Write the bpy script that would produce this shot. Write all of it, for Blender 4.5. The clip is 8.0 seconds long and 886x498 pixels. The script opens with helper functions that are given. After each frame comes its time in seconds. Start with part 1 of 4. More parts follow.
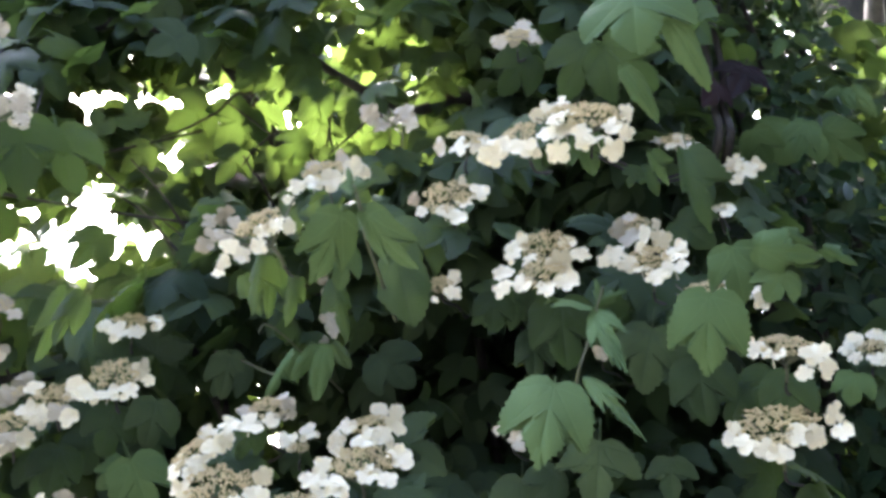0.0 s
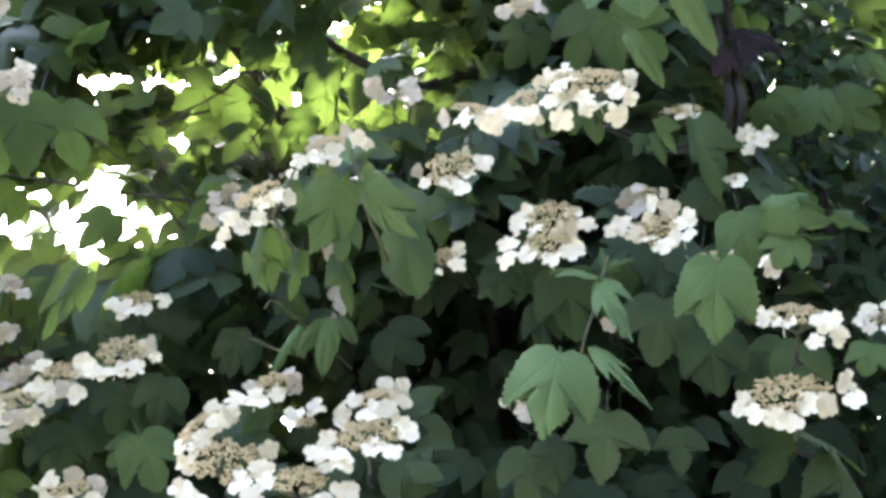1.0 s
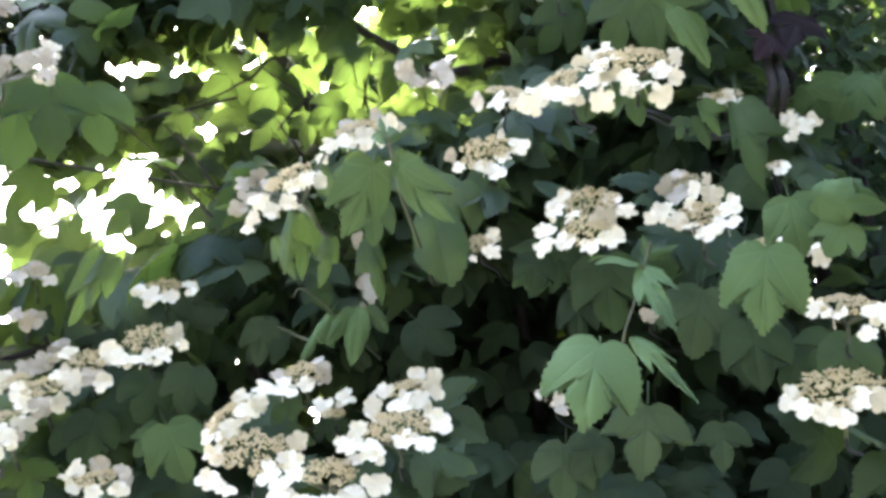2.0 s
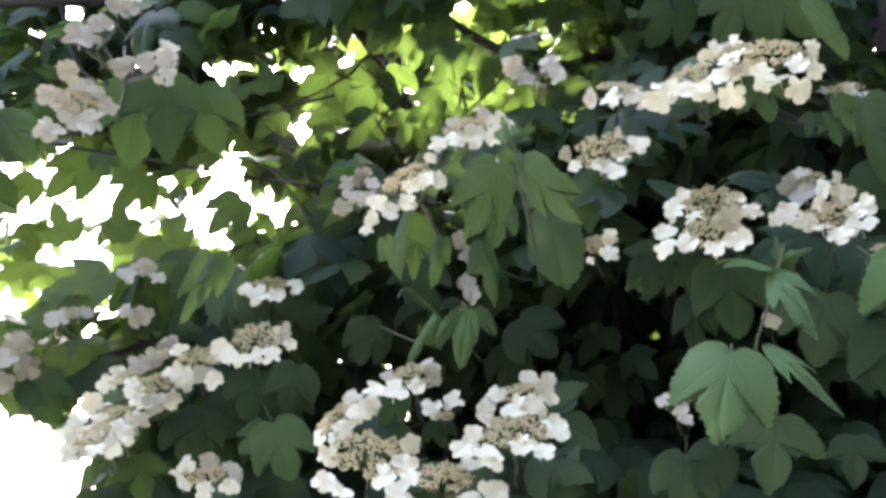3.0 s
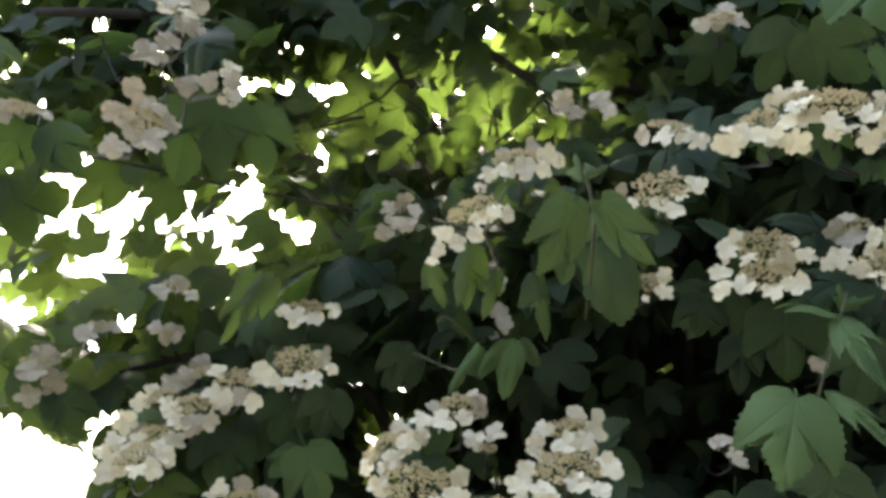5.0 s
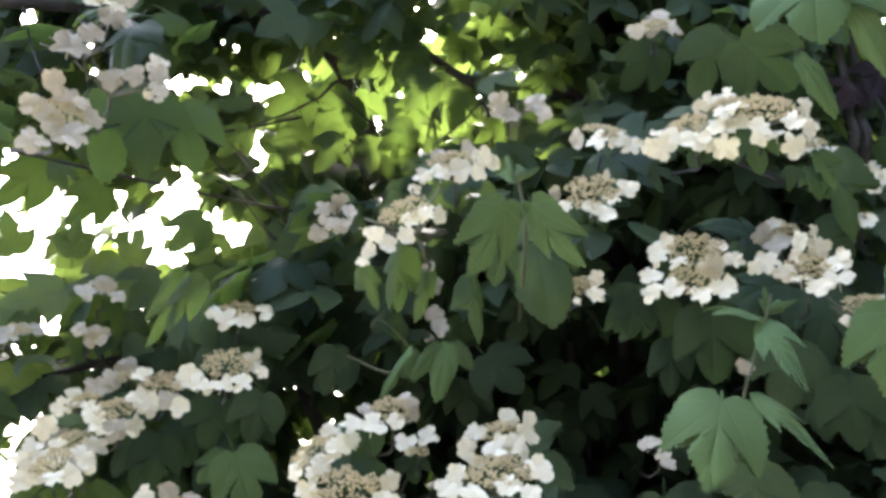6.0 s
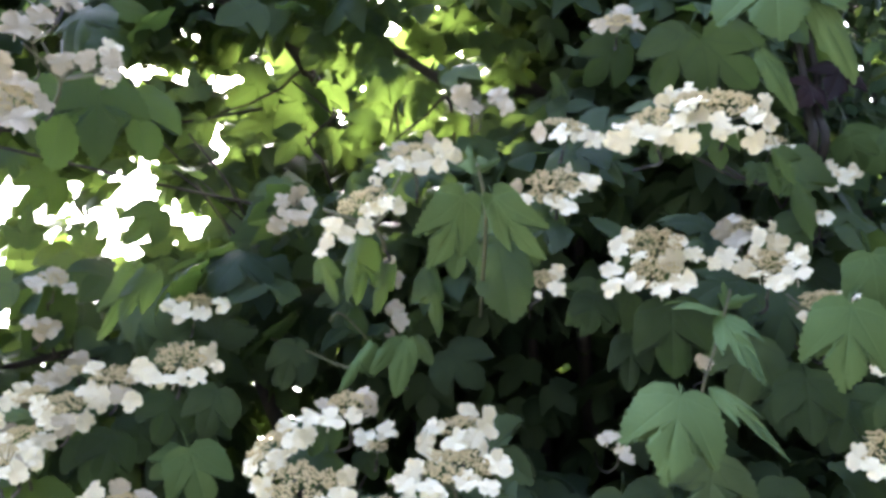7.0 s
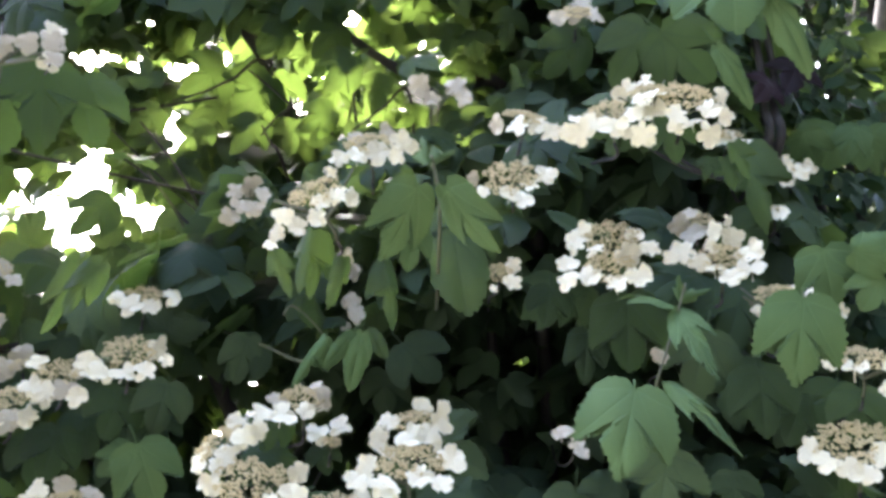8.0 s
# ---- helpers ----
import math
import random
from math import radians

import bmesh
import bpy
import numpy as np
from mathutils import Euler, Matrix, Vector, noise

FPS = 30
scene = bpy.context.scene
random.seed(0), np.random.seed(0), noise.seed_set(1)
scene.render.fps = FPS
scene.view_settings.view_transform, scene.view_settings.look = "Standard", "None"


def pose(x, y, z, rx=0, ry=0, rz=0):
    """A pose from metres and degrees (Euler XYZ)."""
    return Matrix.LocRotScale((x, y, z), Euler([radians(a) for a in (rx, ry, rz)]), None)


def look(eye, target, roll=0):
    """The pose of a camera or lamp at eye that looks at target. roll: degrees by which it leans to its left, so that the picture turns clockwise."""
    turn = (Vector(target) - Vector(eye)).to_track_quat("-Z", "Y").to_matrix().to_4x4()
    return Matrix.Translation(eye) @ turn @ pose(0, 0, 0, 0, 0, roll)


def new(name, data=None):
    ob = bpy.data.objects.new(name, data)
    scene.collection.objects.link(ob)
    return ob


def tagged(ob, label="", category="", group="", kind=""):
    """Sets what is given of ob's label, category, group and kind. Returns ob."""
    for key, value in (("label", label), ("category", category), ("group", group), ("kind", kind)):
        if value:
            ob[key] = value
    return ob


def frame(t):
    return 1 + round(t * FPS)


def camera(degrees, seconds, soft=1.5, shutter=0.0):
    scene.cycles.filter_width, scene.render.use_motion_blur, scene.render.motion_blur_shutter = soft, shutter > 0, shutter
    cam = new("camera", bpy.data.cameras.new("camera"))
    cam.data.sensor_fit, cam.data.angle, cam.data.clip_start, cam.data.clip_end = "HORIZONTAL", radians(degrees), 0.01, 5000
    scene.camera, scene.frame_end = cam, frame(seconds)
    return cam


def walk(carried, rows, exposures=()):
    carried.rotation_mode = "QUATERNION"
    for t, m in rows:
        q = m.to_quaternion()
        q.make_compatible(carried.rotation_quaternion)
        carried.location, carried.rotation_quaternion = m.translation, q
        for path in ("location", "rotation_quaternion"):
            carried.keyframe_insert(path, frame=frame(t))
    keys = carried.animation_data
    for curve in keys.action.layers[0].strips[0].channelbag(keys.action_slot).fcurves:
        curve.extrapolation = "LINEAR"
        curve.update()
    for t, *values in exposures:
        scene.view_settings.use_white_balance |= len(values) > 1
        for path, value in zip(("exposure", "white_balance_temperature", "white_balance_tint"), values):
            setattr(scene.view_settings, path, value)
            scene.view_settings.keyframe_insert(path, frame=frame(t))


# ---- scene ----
cam = camera(54.6, 8.0, soft=3.3)
PATH = [
    (0, (0.0, -0.005, 1.504), (0.024, 1.872, 2.196), 0.5),
    (0.5, (0.0, 0.0, 1.5), (0.0, 1.885, 2.168), -0.0),
    (1, (0.012, 0.006, 1.496), (-0.005, 1.894, 2.154), 0.2),
    (2.5, (-0.01, 0.039, 1.5), (-0.151, 1.929, 2.138), 1.8),
    (3, (-0.034, 0.041, 1.505), (-0.269, 1.924, 2.136), 2.9),
    (3.5, (-0.07, 0.039, 1.513), (-0.37, 1.915, 2.138), 3.9),
    (4, (-0.087, 0.029, 1.514), (-0.432, 1.896, 2.142), 5.0),
    (4.5, (-0.093, 0.028, 1.512), (-0.387, 1.897, 2.162), 5.3),
    (5, (-0.094, 0.034, 1.511), (-0.289, 1.906, 2.186), 4.8),
    (6.5, (-0.082, 0.045, 1.512), (-0.106, 1.92, 2.208), 3.7),
    (7, (-0.082, 0.051, 1.511), (-0.064, 1.926, 2.205), 3.5),
    (7.5, (-0.081, 0.056, 1.51), (-0.023, 1.931, 2.203), 3.2),
    (8, (-0.075, 0.06, 1.515), (0.029, 1.937, 2.197), 2.9),
]
walk(cam, [(t, look(eye, target, roll)) for t, eye, target, roll in PATH], [(0, 4.36, 6170, 16), (0.5, 4.04, 6170, 16), (1, 4.61, 6170, 16), (2.5, 4.79, 6170, 16), (3, 4.34, 6170, 16), (3.5, 3.66, 6670, 12), (4, 2.80, 6920, 10), (4.5, 2.62, 6920, 8), (5, 3.68, 6920, 10), (6.5, 4.32, 6170, 16), (8, 4.49, 6170, 16)])


# ---- light ----
world = bpy.data.worlds.new("sky")
scene.world = world
world.use_nodes = True
wt = world.node_tree
sky = wt.nodes.new("ShaderNodeTexSky")
sky.sky_type = "NISHITA"
sky.sun_disc = False
sky.sun_elevation = radians(45)
sky.sun_rotation = radians(-12)
sky.dust_density = 5.0
sky.air_density = 0.8
wt.links.new(sky.outputs[0], wt.nodes["Background"].inputs[0])
wt.nodes["Background"].inputs[1].default_value = 0.15

sun_data = bpy.data.lights.new("sun", "SUN")
sun_data.energy = 2.3
sun_data.angle = radians(10)
sun_data.color = (1.0, 0.95, 0.86)
sun = new("sun", sun_data)
sun_way = Vector((math.sin(radians(-12)) * math.cos(radians(45)), math.cos(radians(-12)) * math.cos(radians(45)), math.sin(radians(45))))
sun.matrix_world = look(sun_way * 30, (0, 0, 0))


# ---- materials ----
def material(name):
    m = bpy.data.materials.new(name)
    m.use_nodes = True
    return m, m.node_tree, m.node_tree.nodes["Principled BSDF"]


def math_node(nt, op, a, b=None):
    n = nt.nodes.new("ShaderNodeMath")
    n.operation = op
    for k, v in enumerate((a, b)):
        if v is None:
            continue
        if isinstance(v, (int, float)):
            n.inputs[k].default_value = v
        else:
            nt.links.new(v, n.inputs[k])
    return n.outputs[0]


def ramp(nt, fac, stops):
    n = nt.nodes.new("ShaderNodeValToRGB")
    while len(n.color_ramp.elements) < len(stops):
        n.color_ramp.elements.new(0.5)
    for e, (p, c) in zip(n.color_ramp.elements, stops):
        e.position, e.color = p, (*c, 1)
    nt.links.new(fac, n.inputs[0])
    return n.outputs[0]


def noise_tex(nt, scale, detail=4.0, vec=None):
    n = nt.nodes.new("ShaderNodeTexNoise")
    n.inputs["Scale"].default_value = scale
    n.inputs["Detail"].default_value = detail
    if vec is not None:
        nt.links.new(vec, n.inputs["Vector"])
    return n.outputs[0]


def mix_rgb(nt, mode, fac, a, b):
    n = nt.nodes.new("ShaderNodeMix")
    n.data_type, n.blend_type = "RGBA", mode
    for k, v in ((0, fac), (6, a), (7, b)):
        if isinstance(v, (int, float)):
            n.inputs[k].default_value = v
        elif isinstance(v, tuple):
            n.inputs[k].default_value = (*v, 1)
        else:
            nt.links.new(v, n.inputs[k])
    return n.outputs[2]


def leaf_material(name, dark, mid, light, through_colour, through_share, island):
    """A veined leaf: u is the distance from the nearest main vein, v the distance along it."""
    m, nt, bsdf = material(name)
    uv = nt.nodes.new("ShaderNodeUVMap")
    sep = nt.nodes.new("ShaderNodeSeparateXYZ")
    nt.links.new(uv.outputs[0], sep.inputs[0])
    u = math_node(nt, "ABSOLUTE", sep.outputs[0])
    v = sep.outputs[1]
    slant = math_node(nt, "SUBTRACT", v, math_node(nt, "MULTIPLY", u, 1.1))
    side = math_node(nt, "DIVIDE", math_node(nt, "PINGPONG", slant, 0.05), 0.05)
    side = math_node(nt, "SUBTRACT", 1.0, math_node(nt, "MINIMUM", math_node(nt, "MULTIPLY", side, 3.0), 1.0))
    main = math_node(nt, "SUBTRACT", 1.0, math_node(nt, "MINIMUM", math_node(nt, "MULTIPLY", u, 55.0), 1.0))
    vein = math_node(nt, "MAXIMUM", math_node(nt, "MULTIPLY", side, 0.13), main)
    if island:
        rnd = nt.nodes.new("ShaderNodeNewGeometry").outputs["Random Per Island"]
    else:
        rnd = nt.nodes.new("ShaderNodeObjectInfo").outputs["Random"]
    tc = nt.nodes.new("ShaderNodeTexCoord")
    blotch = noise_tex(nt, 26.0 if island else 3.0, 3.0, tc.outputs["Object"])
    fac = math_node(nt, "ADD", math_node(nt, "MULTIPLY", rnd, 0.75), math_node(nt, "MULTIPLY", blotch, 0.3))
    col = ramp(nt, fac, [(0.1, dark), (0.55, mid), (0.95, light)])
    col = mix_rgb(nt, "MIX", math_node(nt, "MULTIPLY", vein, 0.28), col, tuple(min(1, c * 1.5 + 0.01) for c in mid))
    nt.links.new(col, bsdf.inputs["Base Color"])
    bsdf.inputs["Roughness"].default_value = 0.62
    bsdf.inputs["Specular IOR Level"].default_value = 0.14
    relief = math_node(nt, "ADD", math_node(nt, "MULTIPLY", vein, -0.35), math_node(nt, "MULTIPLY", noise_tex(nt, 90.0 if island else 14.0, 3.0, tc.outputs["Object"]), 0.4))
    bump = nt.nodes.new("ShaderNodeBump")
    bump.inputs["Strength"].default_value = 0.6
    bump.inputs["Distance"].default_value = 0.002
    nt.links.new(relief, bump.inputs["Height"])
    nt.links.new(bump.outputs[0], bsdf.inputs["Normal"])
    trans = nt.nodes.new("ShaderNodeBsdfTranslucent")
    tcol = mix_rgb(nt, "MULTIPLY", 1.0, through_colour, ramp(nt, fac, [(0.1, (0.7, 0.75, 0.6)), (0.9, (1.0, 1.0, 1.0))]))
    tcol = mix_rgb(nt, "MIX", math_node(nt, "MULTIPLY", vein, 0.4), tcol, tuple(c * 0.5 for c in through_colour))
    nt.links.new(tcol, trans.inputs[0])
    mix = nt.nodes.new("ShaderNodeMixShader")
    mix.inputs[0].default_value = through_share
    nt.links.new(bsdf.outputs[0], mix.inputs[1])
    nt.links.new(trans.outputs[0], mix.inputs[2])
    nt.links.new(mix.outputs[0], nt.nodes["Material Output"].inputs[0])
    return m


LEAF = leaf_material("leaf_green", (0.016, 0.030, 0.020), (0.028, 0.050, 0.031), (0.054, 0.084, 0.044), (0.30, 0.46, 0.08), 0.19, False)
# young leaves are paler; stronger skylight on them is also put into this colour
YOUNG_LIT = leaf_material("leaf_young_lit", (0.049, 0.090, 0.038), (0.062, 0.112, 0.043), (0.082, 0.136, 0.052), (0.28, 0.36, 0.10), 0.08, False)
MAROON = leaf_material("leaf_maroon", (0.008, 0.005, 0.006), (0.013, 0.007, 0.009), (0.022, 0.012, 0.014), (0.16, 0.05, 0.05), 0.03, False)
FOLIAGE = leaf_material("foliage_green", (0.013, 0.026, 0.017), (0.025, 0.045, 0.028), (0.050, 0.078, 0.042), (0.31, 0.46, 0.09), 0.21, True)
IVY = leaf_material("small_leaf_green", (0.014, 0.036, 0.019), (0.026, 0.053, 0.027), (0.055, 0.088, 0.044), (0.15, 0.25, 0.05), 0.08, True)


def petal_material(name, a, b):
    m, nt, bsdf = material(name)
    rnd = nt.nodes.new("ShaderNodeObjectInfo").outputs["Random"]
    tc = nt.nodes.new("ShaderNodeTexCoord")
    n = noise_tex(nt, 160.0, 3.0, tc.outputs["Object"])
    fac = math_node(nt, "ADD", math_node(nt, "MULTIPLY", rnd, 0.6), math_node(nt, "MULTIPLY", n, 0.4))
    col = ramp(nt, fac, [(0.15, a), (0.6, b)])
    nt.links.new(col, bsdf.inputs["Base Color"])
    bsdf.inputs["Roughness"].default_value = 0.6
    bsdf.inputs["Specular IOR Level"].default_value = 0.25
    bump = nt.nodes.new("ShaderNodeBump")
    bump.inputs["Strength"].default_value = 0.25
    bump.inputs["Distance"].default_value = 0.001
    nt.links.new(n, bump.inputs["Height"])
    nt.links.new(bump.outputs[0], bsdf.inputs["Normal"])
    trans = nt.nodes.new("ShaderNodeBsdfTranslucent")
    nt.links.new(col, trans.inputs[0])
    mix = nt.nodes.new("ShaderNodeMixShader")
    mix.inputs[0].default_value = 0.12
    nt.links.new(bsdf.outputs[0], mix.inputs[1])
    nt.links.new(trans.outputs[0], mix.inputs[2])
    nt.links.new(mix.outputs[0], nt.nodes["Material Output"].inputs[0])
    return m


PETAL = petal_material("petal_white", (0.61, 0.575, 0.42), (0.79, 0.755, 0.57))
# greyer petals for fading florets; on upper-left heads the shade is in this colour
FADED_SHADED = petal_material("petal_faded_shaded", (0.33, 0.30, 0.22), (0.49, 0.45, 0.34))


def simple_material(name, stops, scale, rough=0.8, bump_strength=0.4, distance=0.003, stretch=None):
    m, nt, bsdf = material(name)
    tc = nt.nodes.new("ShaderNodeTexCoord")
    vec = tc.outputs["Object"]
    if stretch:
        mp = nt.nodes.new("ShaderNodeMapping")
        mp.inputs["Scale"].default_value = stretch
        nt.links.new(vec, mp.inputs["Vector"])
        vec = mp.outputs[0]
    fine, broad = noise_tex(nt, scale, 6.0, vec), noise_tex(nt, scale * 0.13, 3.0, vec)
    fac = math_node(nt, "ADD", math_node(nt, "MULTIPLY", fine, 0.6), math_node(nt, "MULTIPLY", broad, 0.4))
    nt.links.new(ramp(nt, fac, stops), bsdf.inputs["Base Color"])
    bsdf.inputs["Roughness"].default_value = rough
    bump = nt.nodes.new("ShaderNodeBump")
    bump.inputs["Strength"].default_value = bump_strength
    bump.inputs["Distance"].default_value = distance
    nt.links.new(fine, bump.inputs["Height"])
    nt.links.new(bump.outputs[0], bsdf.inputs["Normal"])
    return m


BUD = simple_material("bud_tan", [(0.35, (0.46, 0.38, 0.19)), (0.65, (0.72, 0.63, 0.38))], 240.0, 0.8)
STALK = simple_material("stalk_green", [(0.35, (0.055, 0.066, 0.030)), (0.65, (0.100, 0.105, 0.050))], 120.0, 0.6)
BARK = simple_material("bark_brown", [(0.35, (0.014, 0.013, 0.012)), (0.65, (0.046, 0.041, 0.035))], 70.0, 0.9, 0.8, 0.004, (1, 1, 0.3))
GRAVEL = simple_material("gravel", [(0.35, (0.105, 0.107, 0.090)), (0.65, (0.165, 0.168, 0.148))], 3.0, 0.9)


# ---- mesh helpers ----
def mesh_object(name, verts, faces, mat, parent=None, uvs=None, smooth=True, label=""):
    me = bpy.data.meshes.new(name)
    me.from_pydata([tuple(v) for v in verts], [], faces)
    if uvs is not None:
        layer = me.uv_layers.new(name="UVMap")
        idx = np.empty(len(me.loops), dtype=np.int32)
        me.loops.foreach_get("vertex_index", idx)
        layer.data.foreach_set("uv", np.asarray(uvs, dtype=np.float32)[idx].ravel())
    if smooth:
        me.polygons.foreach_set("use_smooth", [True] * len(me.polygons))
    me.materials.append(mat)
    me.update()
    ob = new(name, me)
    if parent is not None:
        ob.parent = parent
    if label:
        tagged(ob, label)
    return ob


def tube(points, radii, sides=7):
    """Verts and faces of a tapered tube along points."""
    verts, faces = [], []
    pts = [Vector(p) for p in points]
    side = Vector((0.31, 0.2, 0.93))
    for k, p in enumerate(pts):
        way = (pts[min(k + 1, len(pts) - 1)] - pts[max(k - 1, 0)]).normalized()
        a = way.cross(side)
        if a.length < 1e-3:
            a = way.cross(Vector((1, 0, 0)))
        a.normalize()
        b = way.cross(a)
        for s in range(sides):
            t = 2 * math.pi * s / sides
            verts.append(p + (a * math.cos(t) + b * math.sin(t)) * radii[k])
    for k in range(len(pts) - 1):
        for s in range(sides):
            n = (s + 1) % sides
            faces.append((k * sides + s, k * sides + n, (k + 1) * sides + n, (k + 1) * sides + s))
    faces.append(tuple(range(sides))[::-1])
    faces.append(tuple(range((len(pts) - 1) * sides, len(pts) * sides)))
    return verts, faces


def bezier(points, n):
    """A smooth line through the points."""
    pts = [Vector(p) for p in points]
    out = []
    for k in range(len(pts) - 1):
        p0, p1, p2, p3 = pts[max(k - 1, 0)], pts[k], pts[k + 1], pts[min(k + 2, len(pts) - 1)]
        for s in range(n):
            t = s / n
            out.append(0.5 * ((2 * p1) + (p2 - p0) * t + (2 * p0 - 5 * p1 + 4 * p2 - p3) * t * t + (3 * p1 - p0 - 3 * p2 + p3) * t ** 3))
    out.append(pts[-1])
    return out


# half outlines of a leaf, from the stalk round one side to the tip
OUTLINES = {
    "open": [(0, 0), (0.14, -0.07), (0.30, -0.03), (0.44, 0.10), (0.52, 0.27), (0.63, 0.47), (0.41, 0.45), (0.22, 0.47), (0.25, 0.60), (0.21, 0.75), (0.10, 0.90), (0, 1)],
    "hanging": [(0, 0), (0.12, -0.09), (0.30, -0.05), (0.44, 0.09), (0.51, 0.30), (0.53, 0.50), (0.49, 0.71), (0.35, 0.60), (0.21, 0.49), (0.24, 0.61), (0.21, 0.75), (0.105, 0.90), (0, 1)],
    "fingered": [(0, 0), (0.10, -0.04), (0.24, 0.02), (0.33, 0.16), (0.40, 0.34), (0.43, 0.54), (0.29, 0.42), (0.16, 0.35), (0.19, 0.50), (0.17, 0.68), (0.08, 0.88), (0, 1)],
    "draped": [(0, 0), (0.12, -0.09), (0.32, -0.06), (0.46, 0.06), (0.53, 0.25), (0.55, 0.46), (0.53, 0.74), (0.40, 0.65), (0.26, 0.60), (0.25, 0.70), (0.14, 0.86), (0, 1)],
    "narrow": [(0, 0), (0.10, -0.04), (0.25, 0.04), (0.35, 0.20), (0.38, 0.40), (0.36, 0.55), (0.30, 0.60), (0.27, 0.72), (0.16, 0.88), (0, 1)],
}


def leaf_shape(rng, outline="open", step=0.05, rings=5, droop=0.35, cup=0.25, fold=0.10, teeth=0.022, stalk=0.32, arch=0.0):
    """A three-lobed toothed leaf, base at the origin, tip at y = 1, upper side to +z. Verts, faces and vein coordinates."""
    verts, uvs, faces = [], [], []
    wob = [rng.uniform(-0.035, 0.035) for _ in range(4)]
    skew = rng.uniform(-0.08, 0.08)
    lean = rng.uniform(-0.05, 0.05)

    def side(sign):
        line = []
        for (x0, y0), (x1, y1) in zip(OUTLINES[outline], OUTLINES[outline][1:]):
            n = max(1, round(math.hypot(x1 - x0, y1 - y0) / step))
            nx, ny = (y1 - y0), -(x1 - x0)
            for k in range(n):
                t = k / n
                x, y = x0 + (x1 - x0) * t, y0 + (y1 - y0) * t
                bite = -teeth * (1.0 if len(line) % 2 else -0.5) * (1 if y > 0.12 else 0.2) if k else 0.0
                length = math.hypot(nx, ny) or 1
                line.append((sign * (x + bite * -nx / length), y + bite * -ny / length))
        return line

    right, left = side(1), side(-1)
    rim = right + [(0.0, 1.0)] + left[:0:-1]
    centre = (0.0, 0.30)

    def put(x, y, share):
        grow = 1 + sum(w * math.sin((k + 2) * math.atan2(x, y - 0.3) + k) for k, w in enumerate(wob))
        x, y = centre[0] + (x - centre[0]) * share * grow + lean * y * y * share, centre[1] + (y - centre[1]) * share * (grow if y > 0.1 else 1)
        ray, reach = math.degrees(math.atan2(x, y - 0.02)), math.hypot(x, y - 0.02)
        vein = min((0, 38, -38, 78, -78), key=lambda d: abs(ray - d))
        off = radians(ray - vein)
        u, v = reach * math.sin(off) * (-1 if abs(vein) == 38 else 1), reach * math.cos(off)
        z = fold * min(abs(u), 0.16) * 1.6 - droop * (max(0, y - 0.15) ** 2 - 0.72 * y) + arch * y * (1 - y) - cup * x * x + skew * x
        z += 0.02 * math.sin(9 * x + 5 * y + wob[0] * 90) * share
        verts.append((x, y, z))
        uvs.append((u, v))

    put(*centre, 0.0)
    n = len(rim)
    for ring in range(1, rings + 1):
        for x, y in rim:
            put(x, y, (ring / rings) ** 0.85)
    for k in range(n):
        faces.append((0, 1 + k, 1 + (k + 1) % n))
    for ring in range(rings - 1):
        a, b = 1 + ring * n, 1 + (ring + 1) * n
        for k in range(n):
            faces.append((a + k, b + k, b + (k + 1) % n, a + (k + 1) % n))
    if stalk:
        pv, pf = tube(bezier([(0, 0.06, -0.012), (0.01, -0.3 * stalk, -0.02), (0.03, -stalk, -0.10)], 3), [0.014] * 7, 4)
        base = len(verts)
        verts += [tuple(v) for v in pv]
        uvs += [(0.3, 0.0)] * len(pv)
        faces += [tuple(i + base for i in f) for f in pf]
    return verts, faces, uvs


def leaf_frame(base, tip, facing, roll=0.0, wide=1.0):
    """The pose and size of a leaf that runs from base to tip, its upper side towards facing, rolled about its midrib."""
    base, tip = Vector(base), Vector(tip)
    y = tip - base
    size = y.length
    y.normalize()
    z = Vector(facing) - y * Vector(facing).dot(y)
    z.normalize()
    x = y.cross(z)
    m = Matrix((x, y, z)).transposed().to_4x4()
    m.translation = base
    return m @ pose(0, 0, 0, 0, roll, 0) @ Matrix.Diagonal((size * wide, size, size, 1))


# ---- ground ----
gv, gf = [], []
edges = [-3000, -300, -60, -20, -8, -4, -2, 0, 2, 4, 8, 20, 60, 300, 3000]
for yy in edges:
    for xx in edges:
        gv.append((xx, yy, 0.03 * math.sin(xx * 0.9) * math.cos(yy * 0.7) if abs(xx) < 30 and abs(yy) < 30 else 0.0))
for r in range(len(edges) - 1):
    for c in range(len(edges) - 1):
        k = r * len(edges) + c
        gf.append((k, k + 1, k + len(edges) + 1, k + len(edges)))
# unseen ground; its grey is picked to keep light bounced onto the florets neutral
ground = tagged(mesh_object("ground", gv, gf, GRAVEL), "plain grey gravel ground reaching to the horizon", "ground", kind="structure")


# unseen dark walls added to hold back light behind and beside the camera
SHADE_WALL = simple_material("shade_wall_dark", [(0.35, (0.030, 0.034, 0.034)), (0.65, (0.055, 0.060, 0.060))], 14.0, 0.9)


def shade_wall(name, x0, x1, y0, y1, height, label):
    v = [(x, y, z) for z in (-0.1, height) for x, y in ((x0, y0), (x1, y0), (x1, y1), (x0, y1))]
    f = [(3, 2, 1, 0), (4, 5, 6, 7), (0, 1, 5, 4), (1, 2, 6, 5), (2, 3, 7, 6), (3, 0, 4, 7)]
    return tagged(mesh_object(name, v, f, SHADE_WALL, smooth=False), label, "wall", kind="structure")


shade_wall("shade_wall_south", -2.5, 2.0, -2.4, -2.1, 4.2, "unseen dark wall added behind the camera to hold back light")
shade_wall("shade_wall_west", -2.5, -2.2, -2.1, 0.1, 4.2, "unseen dark wall added on the left to hold back light")
